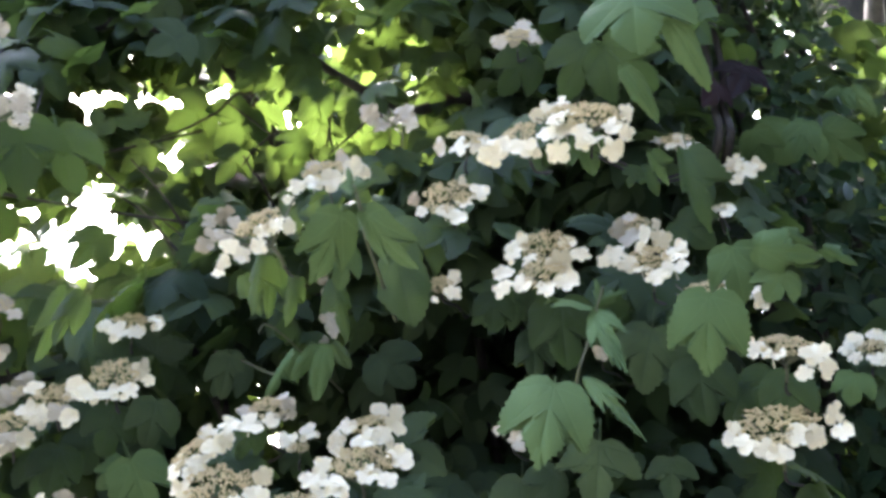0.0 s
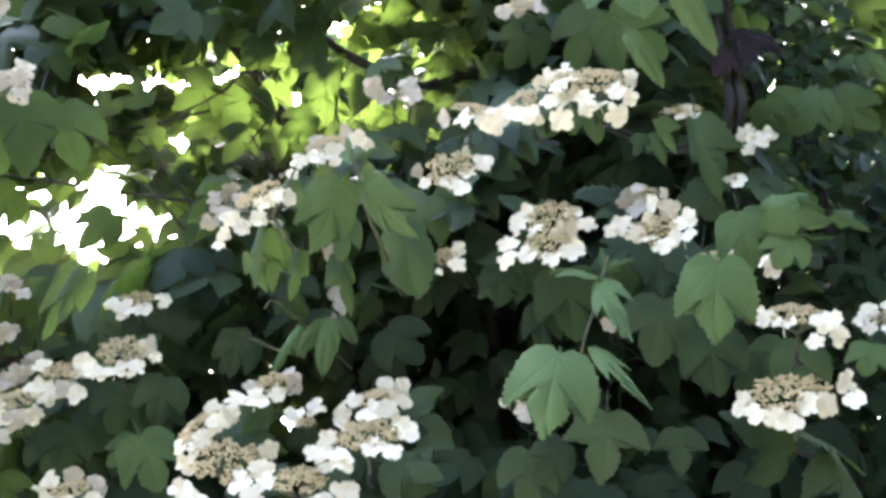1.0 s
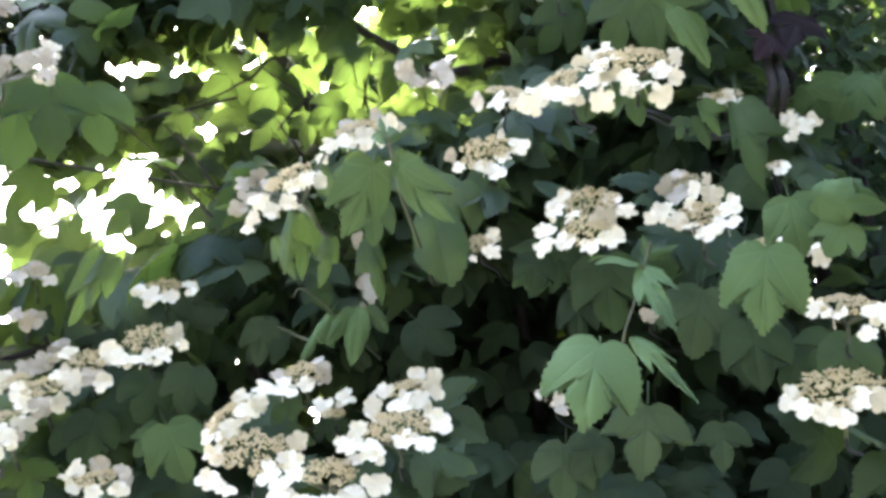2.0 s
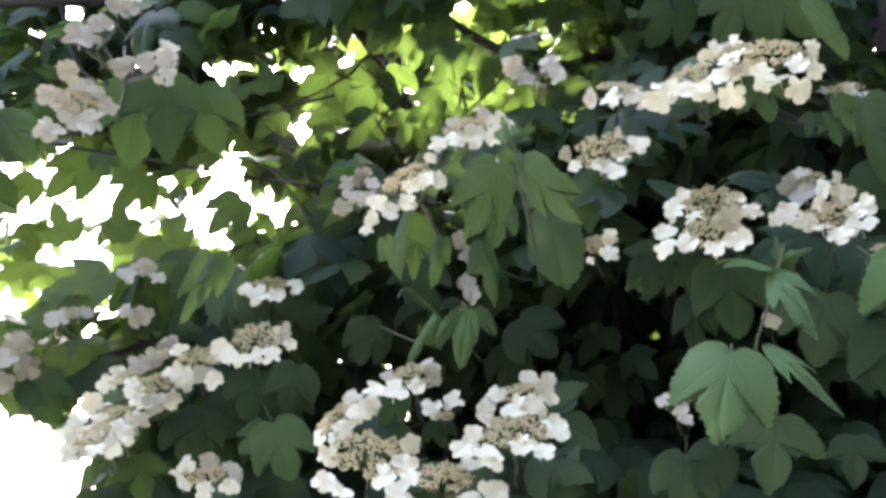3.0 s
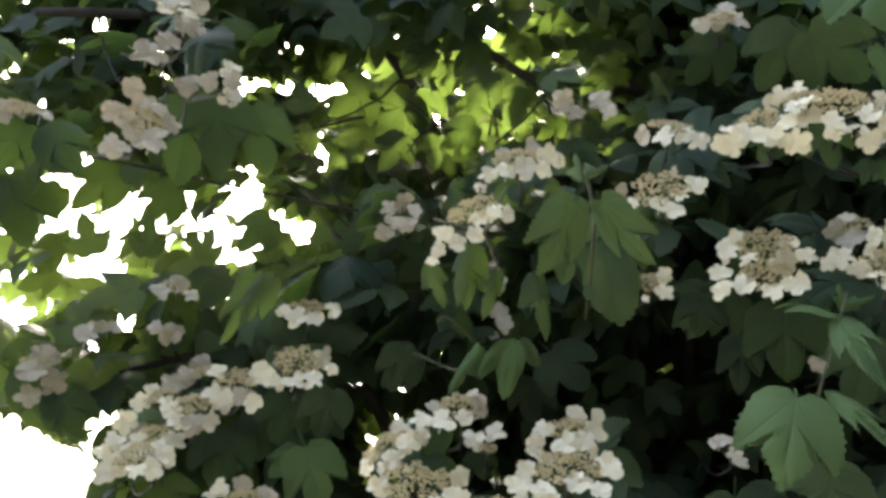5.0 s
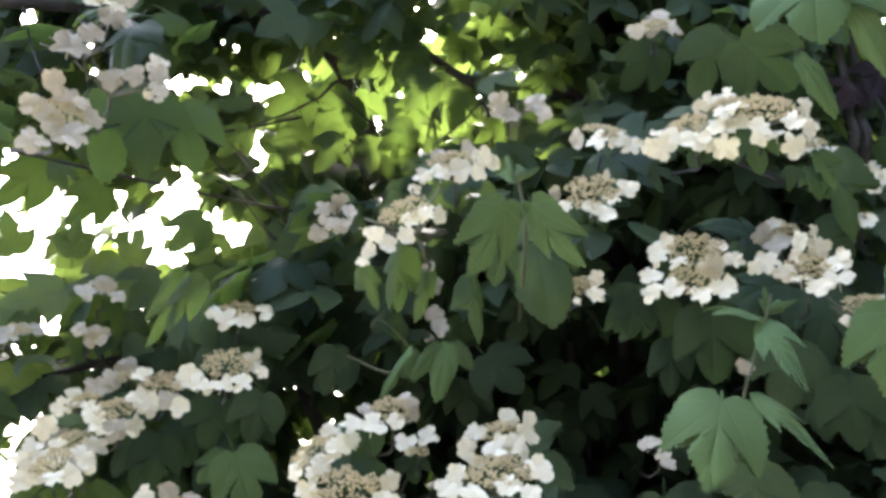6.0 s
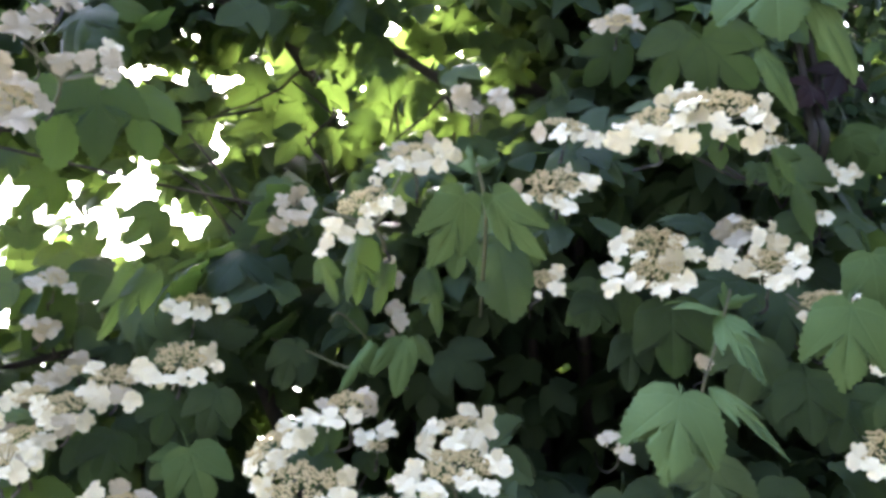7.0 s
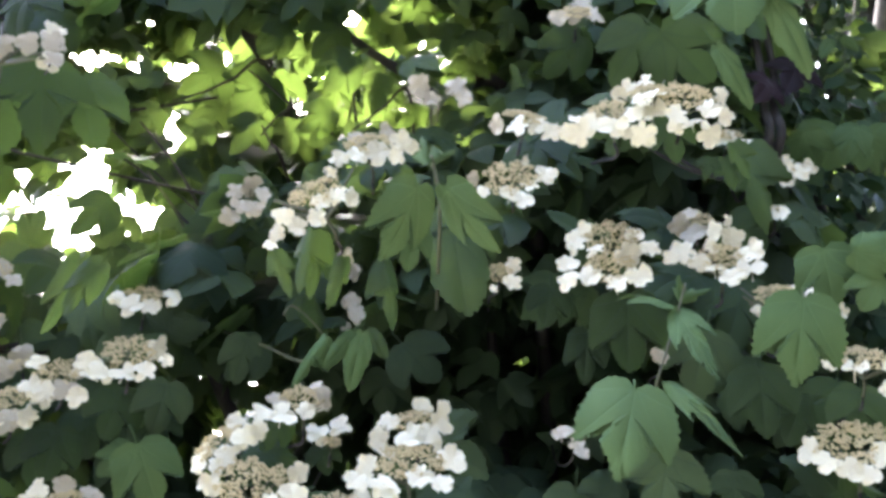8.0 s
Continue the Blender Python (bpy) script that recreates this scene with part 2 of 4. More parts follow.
shade_wall("shade_wall_east", 2.0, 2.3, -2.4, 1.2, 5.5, "unseen dark wall added on the right to hold back light")


# ---- the flowering shrub ----
shrub = tagged(new("viburnum_shrub"), "tall viburnum shrub with lobed green leaves and white lacecap flowers", "shrub")
shrub.location = (0.25, 1.75, 0.0)
SHRUB_AT = Vector((0.25, 1.75, 0.0))


def part(name, verts, faces, mat, parent, label="", uvs=None, at=None):
    """One mesh under a thing or part; verts are in world coordinates unless a pose is given."""
    if at is None:
        verts = [Vector(v) - SHRUB_AT for v in verts]
    ob = mesh_object(name, verts, faces, mat, parent, uvs, True, label)
    if at is not None:
        ob.matrix_basis = Matrix.Translation(-SHRUB_AT) @ at
    return ob


LIMB_LINES = []


def limb(points, r0, r1, label=""):
    line = bezier(points, 8)
    n = len(line) - 1
    line = [p + 0.008 * Vector((noise.noise(p * 5), noise.noise(p * 5 + Vector((7, 0, 0))), 0)) for p in line]
    v, f = tube(line, [r0 + (r1 - r0) * (k / n) ** 0.8 for k in range(n + 1)], 9)
    ob = part("limb", v, f, BARK, shrub, label)
    LIMB_LINES.append((ob, line))
    return ob


limb([(0.300, 1.850, 0.000), (0.300, 1.700, 0.700), (0.220, 1.500, 1.300), (0.105, 1.210, 2.118), (-0.048, 1.101, 2.129), (-0.153, 1.048, 2.161), (-0.236, 0.988, 2.210)], 0.018, 0.004)
limb([(0.150, 1.800, 0.000), (0.000, 1.600, 0.800), (-0.050, 1.450, 1.350), (-0.120, 1.400, 1.850), (-0.317, 1.090, 2.203), (-0.562, 0.962, 2.153), (-0.721, 0.898, 2.112)], 0.022, 0.005)
limb([(0.200, 1.800, 0.000), (0.050, 1.600, 0.800), (-0.100, 1.400, 1.250), (-0.330, 1.183, 1.777), (-0.474, 1.088, 1.739), (-0.586, 1.044, 1.693)], 0.022, 0.003)
limb([(0.300, 1.800, 0.000), (0.300, 1.650, 0.800), (0.200, 1.500, 1.300), (0.100, 1.360, 1.700), (0.050, 1.300, 2.100)], 0.024, 0.005)
limb([(0.400, 1.800, 0.000), (0.450, 1.650, 0.800), (0.400, 1.500, 1.400), (0.350, 1.360, 1.900), (0.300, 1.300, 2.300)], 0.026, 0.005)
limb([(0.450, 1.900, 0.000), (0.600, 1.700, 0.900), (0.600, 1.500, 1.500), (0.580, 1.400, 2.100), (0.500, 1.300, 2.600)], 0.026, 0.006)
limb([(0.200, 1.900, 0.000), (0.000, 1.700, 0.800), (-0.120, 1.550, 1.300), (-0.200, 1.500, 1.620)], 0.02, 0.005)
limb([(0.300, 1.900, 0.000), (0.150, 1.700, 0.800), (0.100, 1.550, 1.400), (0.200, 1.450, 2.000)], 0.02, 0.005)
limb([(0.250, 1.800, 0.000), (0.100, 1.600, 0.700), (-0.050, 1.400, 1.200), (-0.100, 1.300, 1.550)], 0.02, 0.005)
limb([(0.403, 1.950, 0.000), (0.413, 1.750, 1.000), (0.373, 1.600, 1.700), (0.353, 1.250, 1.900), (0.353, 0.960, 1.985), (0.357, 0.960, 2.057), (0.354, 0.960, 2.135), (0.344, 1.000, 2.485)], 0.009, 0.004)
limb([(0.418, 1.950, 0.000), (0.428, 1.750, 1.000), (0.388, 1.600, 1.700), (0.368, 1.250, 1.900), (0.368, 0.960, 1.985), (0.369, 0.960, 2.056), (0.371, 0.960, 2.135), (0.361, 1.000, 2.485)], 0.009, 0.004)


# the camera's viewpoint; gaps, florets and leaf tests are fitted to it
VIEWPOINT = Vector((-0.05, 0.03, 1.505))


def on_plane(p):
    """Where the line from the camera's viewpoint through p meets the leaf wall at y = 1.2."""
    s = (1.2 - VIEWPOINT.y) / (p.y - VIEWPOINT.y)
    return VIEWPOINT.x + (p.x - VIEWPOINT.x) * s, VIEWPOINT.z + (p.z - VIEWPOINT.z) * s


GAPS = []


def gap(x, z, rx, rz):
    """An opening in the leaf wall, placed to show sky from the camera's viewpoint."""
    GAPS.append((x, z, rx, rz))


gap(-0.325, 1.724, 0.007, 0.002)
gap(-0.556, 2.151, 0.010, 0.006)
gap(-0.554, 2.182, 0.007, 0.006)
gap(-0.536, 2.196, 0.008, 0.006)
gap(-0.501, 2.181, 0.008, 0.007)
gap(-0.443, 2.176, 0.006, 0.006)
gap(-0.462, 2.226, 0.006, 0.005)
gap(-0.235, 2.142, 0.009, 0.004)
gap(-0.207, 2.177, 0.006, 0.003)
gap(-0.395, 2.057, 0.011, 0.004)
gap(-0.517, 2.097, 0.006, 0.010)
gap(-0.420, 1.938, 0.021, 0.018)
gap(-0.436, 1.925, 0.016, 0.011)
gap(-0.909, 1.932, 0.032, 0.021)
gap(-0.732, 2.001, 0.032, 0.026)
gap(-0.565, 1.945, 0.032, 0.026)
gap(-0.639, 1.947, 0.040, 0.018)
gap(-0.756, 2.015, 0.044, 0.032)
gap(-0.864, 1.982, 0.044, 0.031)
gap(-0.804, 1.936, 0.052, 0.021)
gap(-0.686, 1.955, 0.040, 0.018)
gap(-0.612, 2.002, 0.036, 0.018)
gap(-0.526, 1.979, 0.037, 0.044)
gap(-0.439, 1.932, 0.013, 0.024)
gap(-0.527, 2.185, 0.024, 0.013)
gap(-0.484, 2.181, 0.016, 0.008)
gap(-0.974, 2.212, 0.032, 0.011)
gap(-0.890, 2.146, 0.018, 0.007)
gap(-0.525, 2.085, 0.006, 0.019)
gap(-0.737, 1.869, 0.022, 0.024)
gap(-0.905, 1.812, 0.033, 0.016)
gap(-0.847, 1.841, 0.027, 0.006)
gap(-0.788, 1.800, 0.006, 0.011)
gap(-0.853, 1.562, 0.149, 0.068)
gap(-0.937, 1.633, 0.064, 0.048)
gap(-0.670, 1.667, 0.005, 0.006)
gap(-0.728, 1.548, 0.072, 0.048)
gap(-0.876, 1.708, 0.018, 0.010)
gap(-0.406, 1.947, 0.014, 0.008)
gap(-0.394, 2.059, 0.008, 0.003)
gap(-0.750, 2.263, 0.010, 0.006)
gap(-0.258, 2.159, 0.010, 0.006)
gap(-0.676, 2.189, 0.008, 0.011)
gap(-0.521, 1.897, 0.012, 0.008)
gap(-0.397, 2.308, 0.006, 0.003)
gap(-0.375, 2.278, 0.007, 0.002)
gap(-1.019, 1.779, 0.036, 0.030)
gap(-1.049, 1.907, 0.040, 0.032)
gap(-0.819, 2.155, 0.006, 0.005)
gap(-0.800, 2.103, 0.011, 0.005)
gap(-0.705, 2.209, 0.005, 0.011)
gap(-0.747, 2.151, 0.004, 0.005)
gap(-0.459, 2.238, 0.006, 0.006)
gap(-0.463, 2.101, 0.006, 0.004)
gap(-0.409, 2.107, 0.005, 0.005)
gap(-0.939, 2.044, 0.011, 0.008)
gap(-0.995, 1.958, 0.008, 0.008)
gap(-0.507, 1.889, 0.011, 0.008)
gap(-0.577, 1.768, 0.006, 0.005)
gap(-0.656, 1.811, 0.008, 0.004)
gap(-0.646, 1.781, 0.006, 0.005)
gap(-0.599, 1.725, 0.007, 0.004)
gap(-0.838, 1.702, 0.011, 0.016)
gap(-0.778, 1.643, 0.010, 0.010)
gap(-0.920, 1.866, 0.010, 0.008)
gap(-0.792, 1.867, 0.008, 0.006)
gap(-0.698, 1.858, 0.006, 0.004)
gap(0.005, 2.111, 0.004, 0.004)
gap(-0.492, 2.260, 0.010, 0.006)
gap(-0.346, 2.220, 0.006, 0.006)
gap(-0.371, 2.273, 0.009, 0.002)
gap(0.133, 1.774, 0.005, 0.004)
gap(0.415, 1.700, 0.002, 0.003)
gap(0.440, 1.683, 0.003, 0.003)
gap(0.616, 2.108, 0.006, 0.005)
gap(0.499, 2.178, 0.004, 0.004)
gap(0.475, 2.239, 0.004, 0.004)
gap(0.390, 1.629, 0.004, 0.006)
gap(0.590, 2.056, 0.003, 0.003)
gap(0.386, 2.049, 0.004, 0.005)
gap(-0.672, 1.642, 0.022, 0.026)

# small chinks on the side towards the open sky
chinks = random.Random(77)
for _ in range(42):
    gap(chinks.uniform(-1.05, -0.36), chinks.uniform(1.72, 2.34), chinks.uniform(0.007, 0.014), chinks.uniform(0.006, 0.011))


THIN = []


def thin(x, z, rx, rz, share):
    """A part of the leaf wall, as seen from the camera, with few leaves, where light comes through them; share of the
    leaves left out.
    """
    THIN.append((x, z, rx, rz, share))


thin(-0.251, 2.149, 0.193, 0.084, 0.94)
thin(-0.050, 2.230, 0.100, 0.084, 0.4)
thin(-0.773, 2.004, 0.338, 0.265, 0.2)


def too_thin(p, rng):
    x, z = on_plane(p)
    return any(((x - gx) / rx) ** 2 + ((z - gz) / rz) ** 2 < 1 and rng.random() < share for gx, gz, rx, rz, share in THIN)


def shades_patch(p):
    """Whether p stands between the sun and the lit leaves below the shrub's low top."""
    q = p - sun_way * ((p.y - 1.09) / sun_way.y)
    return 1.12 < p.y < 1.7 and ((q.x + 0.22) / 0.22) ** 2 + ((q.z - 2.07) / 0.10) ** 2 < 1


# openings run as cones from the camera's viewpoint through the leaf wall
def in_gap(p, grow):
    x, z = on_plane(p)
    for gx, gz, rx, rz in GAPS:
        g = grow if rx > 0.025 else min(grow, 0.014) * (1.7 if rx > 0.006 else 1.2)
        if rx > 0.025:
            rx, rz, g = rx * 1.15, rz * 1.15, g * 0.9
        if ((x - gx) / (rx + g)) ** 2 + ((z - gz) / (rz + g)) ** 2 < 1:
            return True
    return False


def twig_to(end, way, r=0.0011):
    """A thin twig from a near limb to a point, which it reaches from behind as the camera sees it, clear of the
    openings.
    """
    end, way = Vector(end), Vector(way)
    back = (end - VIEWPOINT).normalized()

    def line_from(root):
        gap_len = (root - end).length
        inner = end + back * min(0.28, 0.6 * gap_len) + Vector((0, 0, -0.02))
        return bezier([root, root.lerp(inner, 0.5) + Vector((0, 0, -0.03)), inner, end - way * 0.012 + back * 0.02, end], 5)

    def cost(root):
        a, b = on_plane(root), on_plane(end)
        return (root - end).length + 2.0 * math.hypot(a[0] - b[0], a[1] - b[1]) + sum(0.6 for p in line_from(root) if in_gap(p, 0.01))

    found = [(cost(p), k, j) for k, (_, line) in enumerate(LIMB_LINES) for j, p in enumerate(line) if p.y > end.y + 0.03 and j % 2 == 0]
    best = min(found)
    ob, line = LIMB_LINES[best[1]]
    pts = line_from(line[best[2]])
    n = len(pts) - 1
    v, f = tube(pts, [r * (2.0 - 1.0 * k / n) for k in range(n + 1)], 6)
    twig = part("twig", v, f, BARK, shrub)
    twig.parent = ob
    return twig


# floret and bud meshes, shared by all flower heads
def floret_shape(rng):
    """A sterile floret of five uneven, ruffled petals, radius 1, facing +z."""
    verts, faces = [], []
    rows, cols = 5, 6
    for p in range(5):
        turn = 2 * math.pi * (p + rng.uniform(-0.12, 0.12)) / 5
        reach, wide = rng.uniform(0.78, 1.14), rng.uniform(0.38, 0.58)
        lift, twist, curl = rng.uniform(-0.1, 0.35), rng.uniform(-0.5, 0.5), rng.uniform(-0.6, 0.1)
        wave = rng.uniform(0, 6.28)
        base = len(verts)
        for i in range(rows + 1):
            s = i / rows
            w = wide * (0.30 + 0.70 * math.sin(min(1.0, s * 1.3) * math.pi / 2))
            for j in range(cols + 1):
                q = 2 * j / cols - 1
                end = 1.0 - 0.30 * abs(q) ** 2.5 + 0.05 * math.sin(7 * q + wave) - 0.07 * math.exp(-18 * q * q)
                x = w * q * (1 - 0.12 * s * s)
                y = 0.04 + reach * s * (1 + (end - 1) * s)
                z = lift * s + curl * s * s * 0.6 + twist * x * s + 0.12 * q * q * s + 0.07 * s * math.sin(5 * q + wave) + 0.02 * p
                verts.append((x * math.cos(turn) - y * math.sin(turn), x * math.sin(turn) + y * math.cos(turn), z))
        for i in range(rows):
            for j in range(cols):
                k = base + i * (cols + 1) + j
                faces.append((k, k + 1, k + cols + 2, k + cols + 1))
    base = len(verts)
    verts += [(0.1 * math.cos(a), 0.1 * math.sin(a), 0.1) for a in (k * math.pi / 3 for k in range(6))] + [(0, 0, 0.17)]
    faces += [(base + k, base + (k + 1) % 6, base + 6) for k in range(6)]
    tv, tf = tube([(0, 0, 0.02), (0.05, 0, -0.5), (0, 0, -1.0)], [0.05, 0.045, 0.05], 4)
    base = len(verts)
    verts += [tuple(v) for v in tv]
    faces += [tuple(i + base for i in f) for f in tf]
    return verts, faces


def make_mesh(name, verts, faces, mat, uvs=None, smooth=True):
    ob = mesh_object(name, verts, faces, mat, None, uvs, smooth)
    me = ob.data
    bpy.data.objects.remove(ob)
    return me


rng = random.Random(11)
FLORETS = [make_mesh("floret", *floret_shape(rng), PETAL) for _ in range(7)]
FADED_SHADED_FLORETS = [make_mesh("faded_floret", *floret_shape(rng), FADED_SHADED) for _ in range(4)]


def ball(centre, r, verts, faces):
    """A small rounded bud."""
    base = len(verts)
    c = Vector(centre)
    verts.append(c + Vector((0, 0, r)))
    for h, w in ((0.45, 0.9), (-0.45, 0.9)):
        for k in range(5):
            a = 2 * math.pi * (k + (0.5 if h < 0 else 0)) / 5
            verts.append(c + Vector((w * r * math.cos(a), w * r * math.sin(a), h * r)))
    verts.append(c + Vector((0, 0, -r)))
    for k in range(5):
        n = (k + 1) % 5
        faces.append((base, base + 1 + k, base + 1 + n))
        faces.append((base + 1 + k, base + 6 + k, base + 1 + n))
        faces.append((base + 1 + n, base + 6 + k, base + 6 + n))
        faces.append((base + 6 + k, base + 11, base + 6 + n))


def bud_shape(rng):
    """Clumps of small buds over a flat dome of radius 1."""
    verts, faces = [], []
    clumps = [(0, 0)] + [(0.48 * math.cos(a), 0.48 * math.sin(a)) for a in (k * 2 * math.pi / 5 + rng.uniform(-0.2, 0.2) for k in range(5))]
    clumps += [(0.86 * math.cos(a), 0.86 * math.sin(a)) for a in (k * 2 * math.pi / 9 + rng.uniform(-0.2, 0.2) for k in range(9))]
    for cx, cy in clumps:
        h = 0.24 - 0.24 * (cx * cx + cy * cy) + rng.uniform(-0.05, 0.05)
        for _ in range(33):
            a, d = rng.uniform(0, 6.28), 0.26 * math.sqrt(rng.random())
            ball((cx + d * math.cos(a), cy + d * math.sin(a), h + rng.uniform(-0.05, 0.07) - d * 0.3), rng.uniform(0.030, 0.050), verts, faces)
    return verts, faces


BUDS = [make_mesh("flower_centre", *bud_shape(rng), BUD) for _ in range(4)]


def umbel_shape(rng):
    """The green rays that carry buds and florets, and the stem below, for a head of radius 1."""
    verts, faces = [], []

    def add(points, radii):
        base = len(verts)
        v, f = tube(points, radii, 5)
        verts.extend(v)
        faces.extend(tuple(i + base for i in q) for q in f)

    add([(0, 0, -0.45), (0.03, 0.02, -0.7), (0.0, 0.0, -0.9)], [0.035, 0.032, 0.036])
    for k in range(8):
        a = 2 * math.pi * k / 8 + rng.uniform(-0.2, 0.2)
        d = rng.uniform(0.35, 0.72)
        add([(0, 0, -0.45), (0.5 * d * math.cos(a), 0.5 * d * math.sin(a), -0.22), (d * math.cos(a), d * math.sin(a), 0.0)], [0.03, 0.024, 0.02])
    return verts, faces


UMBELS = [make_mesh("flower_head", *umbel_shape(rng), STALK) for _ in range(3)]
HEADS, LEAFY = [], []


def head(at, facing, size, disc, seed, dulled, florets, label=""):
    """A lacecap flower head: rays, a disc of buds, sterile florets round it, the first of them greyer. A floret, placed
    to fit the view:
    millimetres right and up as seen from the camera, its radius, how far its face leans up from the camera, and to
    which side instead."""
    rng = random.Random(seed * 13 + 5)
    at, facing = Vector(at), Vector(facing).normalized()
    turn = facing.to_track_quat("Z", "Y").to_matrix().to_4x4()
    base = Matrix.Translation(at) @ turn @ Matrix.Scale(size, 4)
    back = (at - VIEWPOINT).normalized()
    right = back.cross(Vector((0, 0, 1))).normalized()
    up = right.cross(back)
    ob = new("flower_head", UMBELS[seed % 3])
    ob.parent = shrub
    ob.matrix_basis = Matrix.Translation(-SHRUB_AT) @ base
    if label or dulled > 3:
        tagged(ob, label or "flower head with greyish florets, fading and shade put into their colour")
    if disc:
        b = new("flower_centre", BUDS[seed % 4])
        b.parent = ob
        b.matrix_basis = pose(0, 0, 0.02, 0, 0, rng.uniform(0, 360)) @ Matrix.Scale(disc / size, 4)
    toward = -facing.dot(back)
    rise = (facing + back * toward).normalized()
    slope = min(2.2, math.sqrt(max(0.0, 1 - toward ** 2)) / max(toward, 0.3))
    limit = max(disc * 1.25, 0.012)
    inverse = base.inverted()
    for k, (x, y, r, lean, *aside) in enumerate(florets):
        off = right * (x * 0.001) + up * (y * 0.001)
        p = at + off + back * max(-limit, min(limit, slope * off.dot(rise)))
        lean = radians(lean + rng.uniform(-8, 8))
        over = up if not aside else right * math.copysign(1, aside[0])
        face = (-back * math.cos(lean) + over * math.sin(lean) + right * rng.uniform(-0.15, 0.15)).normalized()
        m = Matrix.Translation(p) @ face.to_track_quat("Z", "Y").to_matrix().to_4x4() @ Matrix.Rotation(rng.uniform(0, 6.28), 4, "Z") @ Matrix.Scale(r * 0.00094, 4)
        f = new("sterile_floret", (FADED_SHADED_FLORETS if k < dulled else FLORETS)[rng.randrange(4 if k < dulled else 7)])
        f.parent = ob
        f.matrix_basis = inverse @ m
    twig_to(at - facing * size * 0.85, facing, 0.0011 if disc else 0.0006)
    HEADS.append((at, size * 1.05, facing))
    if disc > 0.012:
        LEAFY.append((at, size, facing))
    return ob


def ring(count, reach, radius, seed):
    """Florets round the rim of a head."""
    rng = random.Random(seed)
    turns = [2 * math.pi * (k + rng.uniform(-0.2, 0.2)) / count for k in range(count)]
    return [(reach * math.cos(a), reach * 0.5 * math.sin(a), radius * rng.uniform(0.85, 1.15), rng.uniform(15, 60)) for a in turns]


def shoot(points, r):
    """A green young stem with a growing tip."""
    line = bezier(points, 6)
    v, f = tube(line, [r * (1.15 - 0.4 * k / (len(line) - 1)) for k in range(len(line))], 8)
    return part("shoot", v, f, STALK, shrub, "slender green young shoot")


shoot([(0.165, 0.863, 1.615), (0.126, 0.712, 1.621), (0.112, 0.647, 1.637), (0.122, 0.646, 1.668), (0.129, 0.643, 1.692), (0.136, 0.645, 1.714)], 0.00105)
shoot([(-0.036, 0.821, 1.732), (-0.044, 0.673, 1.730), (-0.049, 0.588, 1.729), (-0.052, 0.572, 1.744), (-0.058, 0.565, 1.763)], 0.0014)
shoot([(-0.266, 1.031, 1.749), (-0.211, 0.936, 1.716), (-0.163, 0.881, 1.689), (-0.145, 0.859, 1.691)], 0.0013)
shoot([(-0.103, 0.997, 1.693), (-0.150, 0.889, 1.726), (-0.172, 0.863, 1.738), (-0.180, 0.866, 1.730)], 0.0011)
shoot([(-0.324, 1.104, 1.852), (-0.346, 1.053, 1.896), (-0.379, 1.014, 1.934)], 0.0016)
shoot([(-0.063, 1.105, 2.122), (-0.084, 1.089, 2.158), (-0.058, 1.082, 2.190)], 0.002)
shoot([(-0.155, 1.109, 2.069), (-0.149, 1.094, 2.115), (-0.146, 1.081, 2.152)], 0.0018)


def branch(points):
    """A thin dark twig among the sunlit leaves, running back into the shrub."""
    line = bezier([*points, Vector(points[-1]) + Vector((0.02, 0.22, -0.03))], 6)
    v, f = tube(line, [0.0012 + 0.0016 * k / (len(line) - 1) for k in range(len(line))], 6)
    return part("twig", v, f, BARK, shrub)


branch([(-0.434, 1.045, 1.971), (-0.385, 1.057, 1.941), (-0.350, 1.069, 1.904), (-0.322, 1.081, 1.876)])
branch([(-0.408, 1.045, 2.014), (-0.362, 1.057, 1.966), (-0.331, 1.069, 1.923)])
branch([(-0.373, 1.045, 2.047), (-0.339, 1.057, 2.071), (-0.308, 1.069, 2.100), (-0.268, 1.081, 2.133)])
branch([(-0.285, 1.045, 2.102), (-0.249, 1.057, 2.079), (-0.220, 1.069, 2.062), (-0.180, 1.081, 2.056)])
branch([(-0.257, 1.045, 2.008), (-0.238, 1.057, 2.046), (-0.206, 1.069, 2.062)])
branch([(-0.151, 1.045, 2.113), (-0.146, 1.057, 2.077), (-0.139, 1.069, 2.041)])
branch([(-0.143, 1.045, 2.025), (-0.108, 1.057, 2.067), (-0.075, 1.069, 2.100)])
branch([(-0.258, 1.045, 2.022), (-0.245, 1.057, 2.003), (-0.232, 1.069, 1.988)])

head((-0.057, 0.712, 1.582), (-0.071, -0.562, 0.824), 0.0413, 0.0252, 0, 0, [(-29, -4, 10, 25), (-37, -15, 10, 52), (-20, -16, 12, 43), (-12, -21, 9, 50), (8, -10, 12, 40), (23, -13, 10, 49), (33, 5, 13, 21), (-17, 6, 10, 62), (23, 14, 6, 34, 90)])
head((-0.054, 0.759, 1.620), (-0.186, -0.551, 0.814), 0.0307, 0.0169, 1, 0, [(-26, -14, 10, 14), (-19, -3, 11, 41), (-2, -13, 13, 51), (13, -10, 10, 32), (23, 4, 14, 45, 90), (8, 11, 10, 42)])
head((-0.168, 0.714, 1.561), (0.113, -0.653, 0.749), 0.0382, 0.0275, 2, 0, [(-30, -21, 11, 27), (-16, -28, 8, 36), (-31, -2, 11, 39, -90), (-28, 11, 8, 31), (32, 10, 11, 28, 90), (28, -6, 11, 22), (13, -16, 12, 42)])
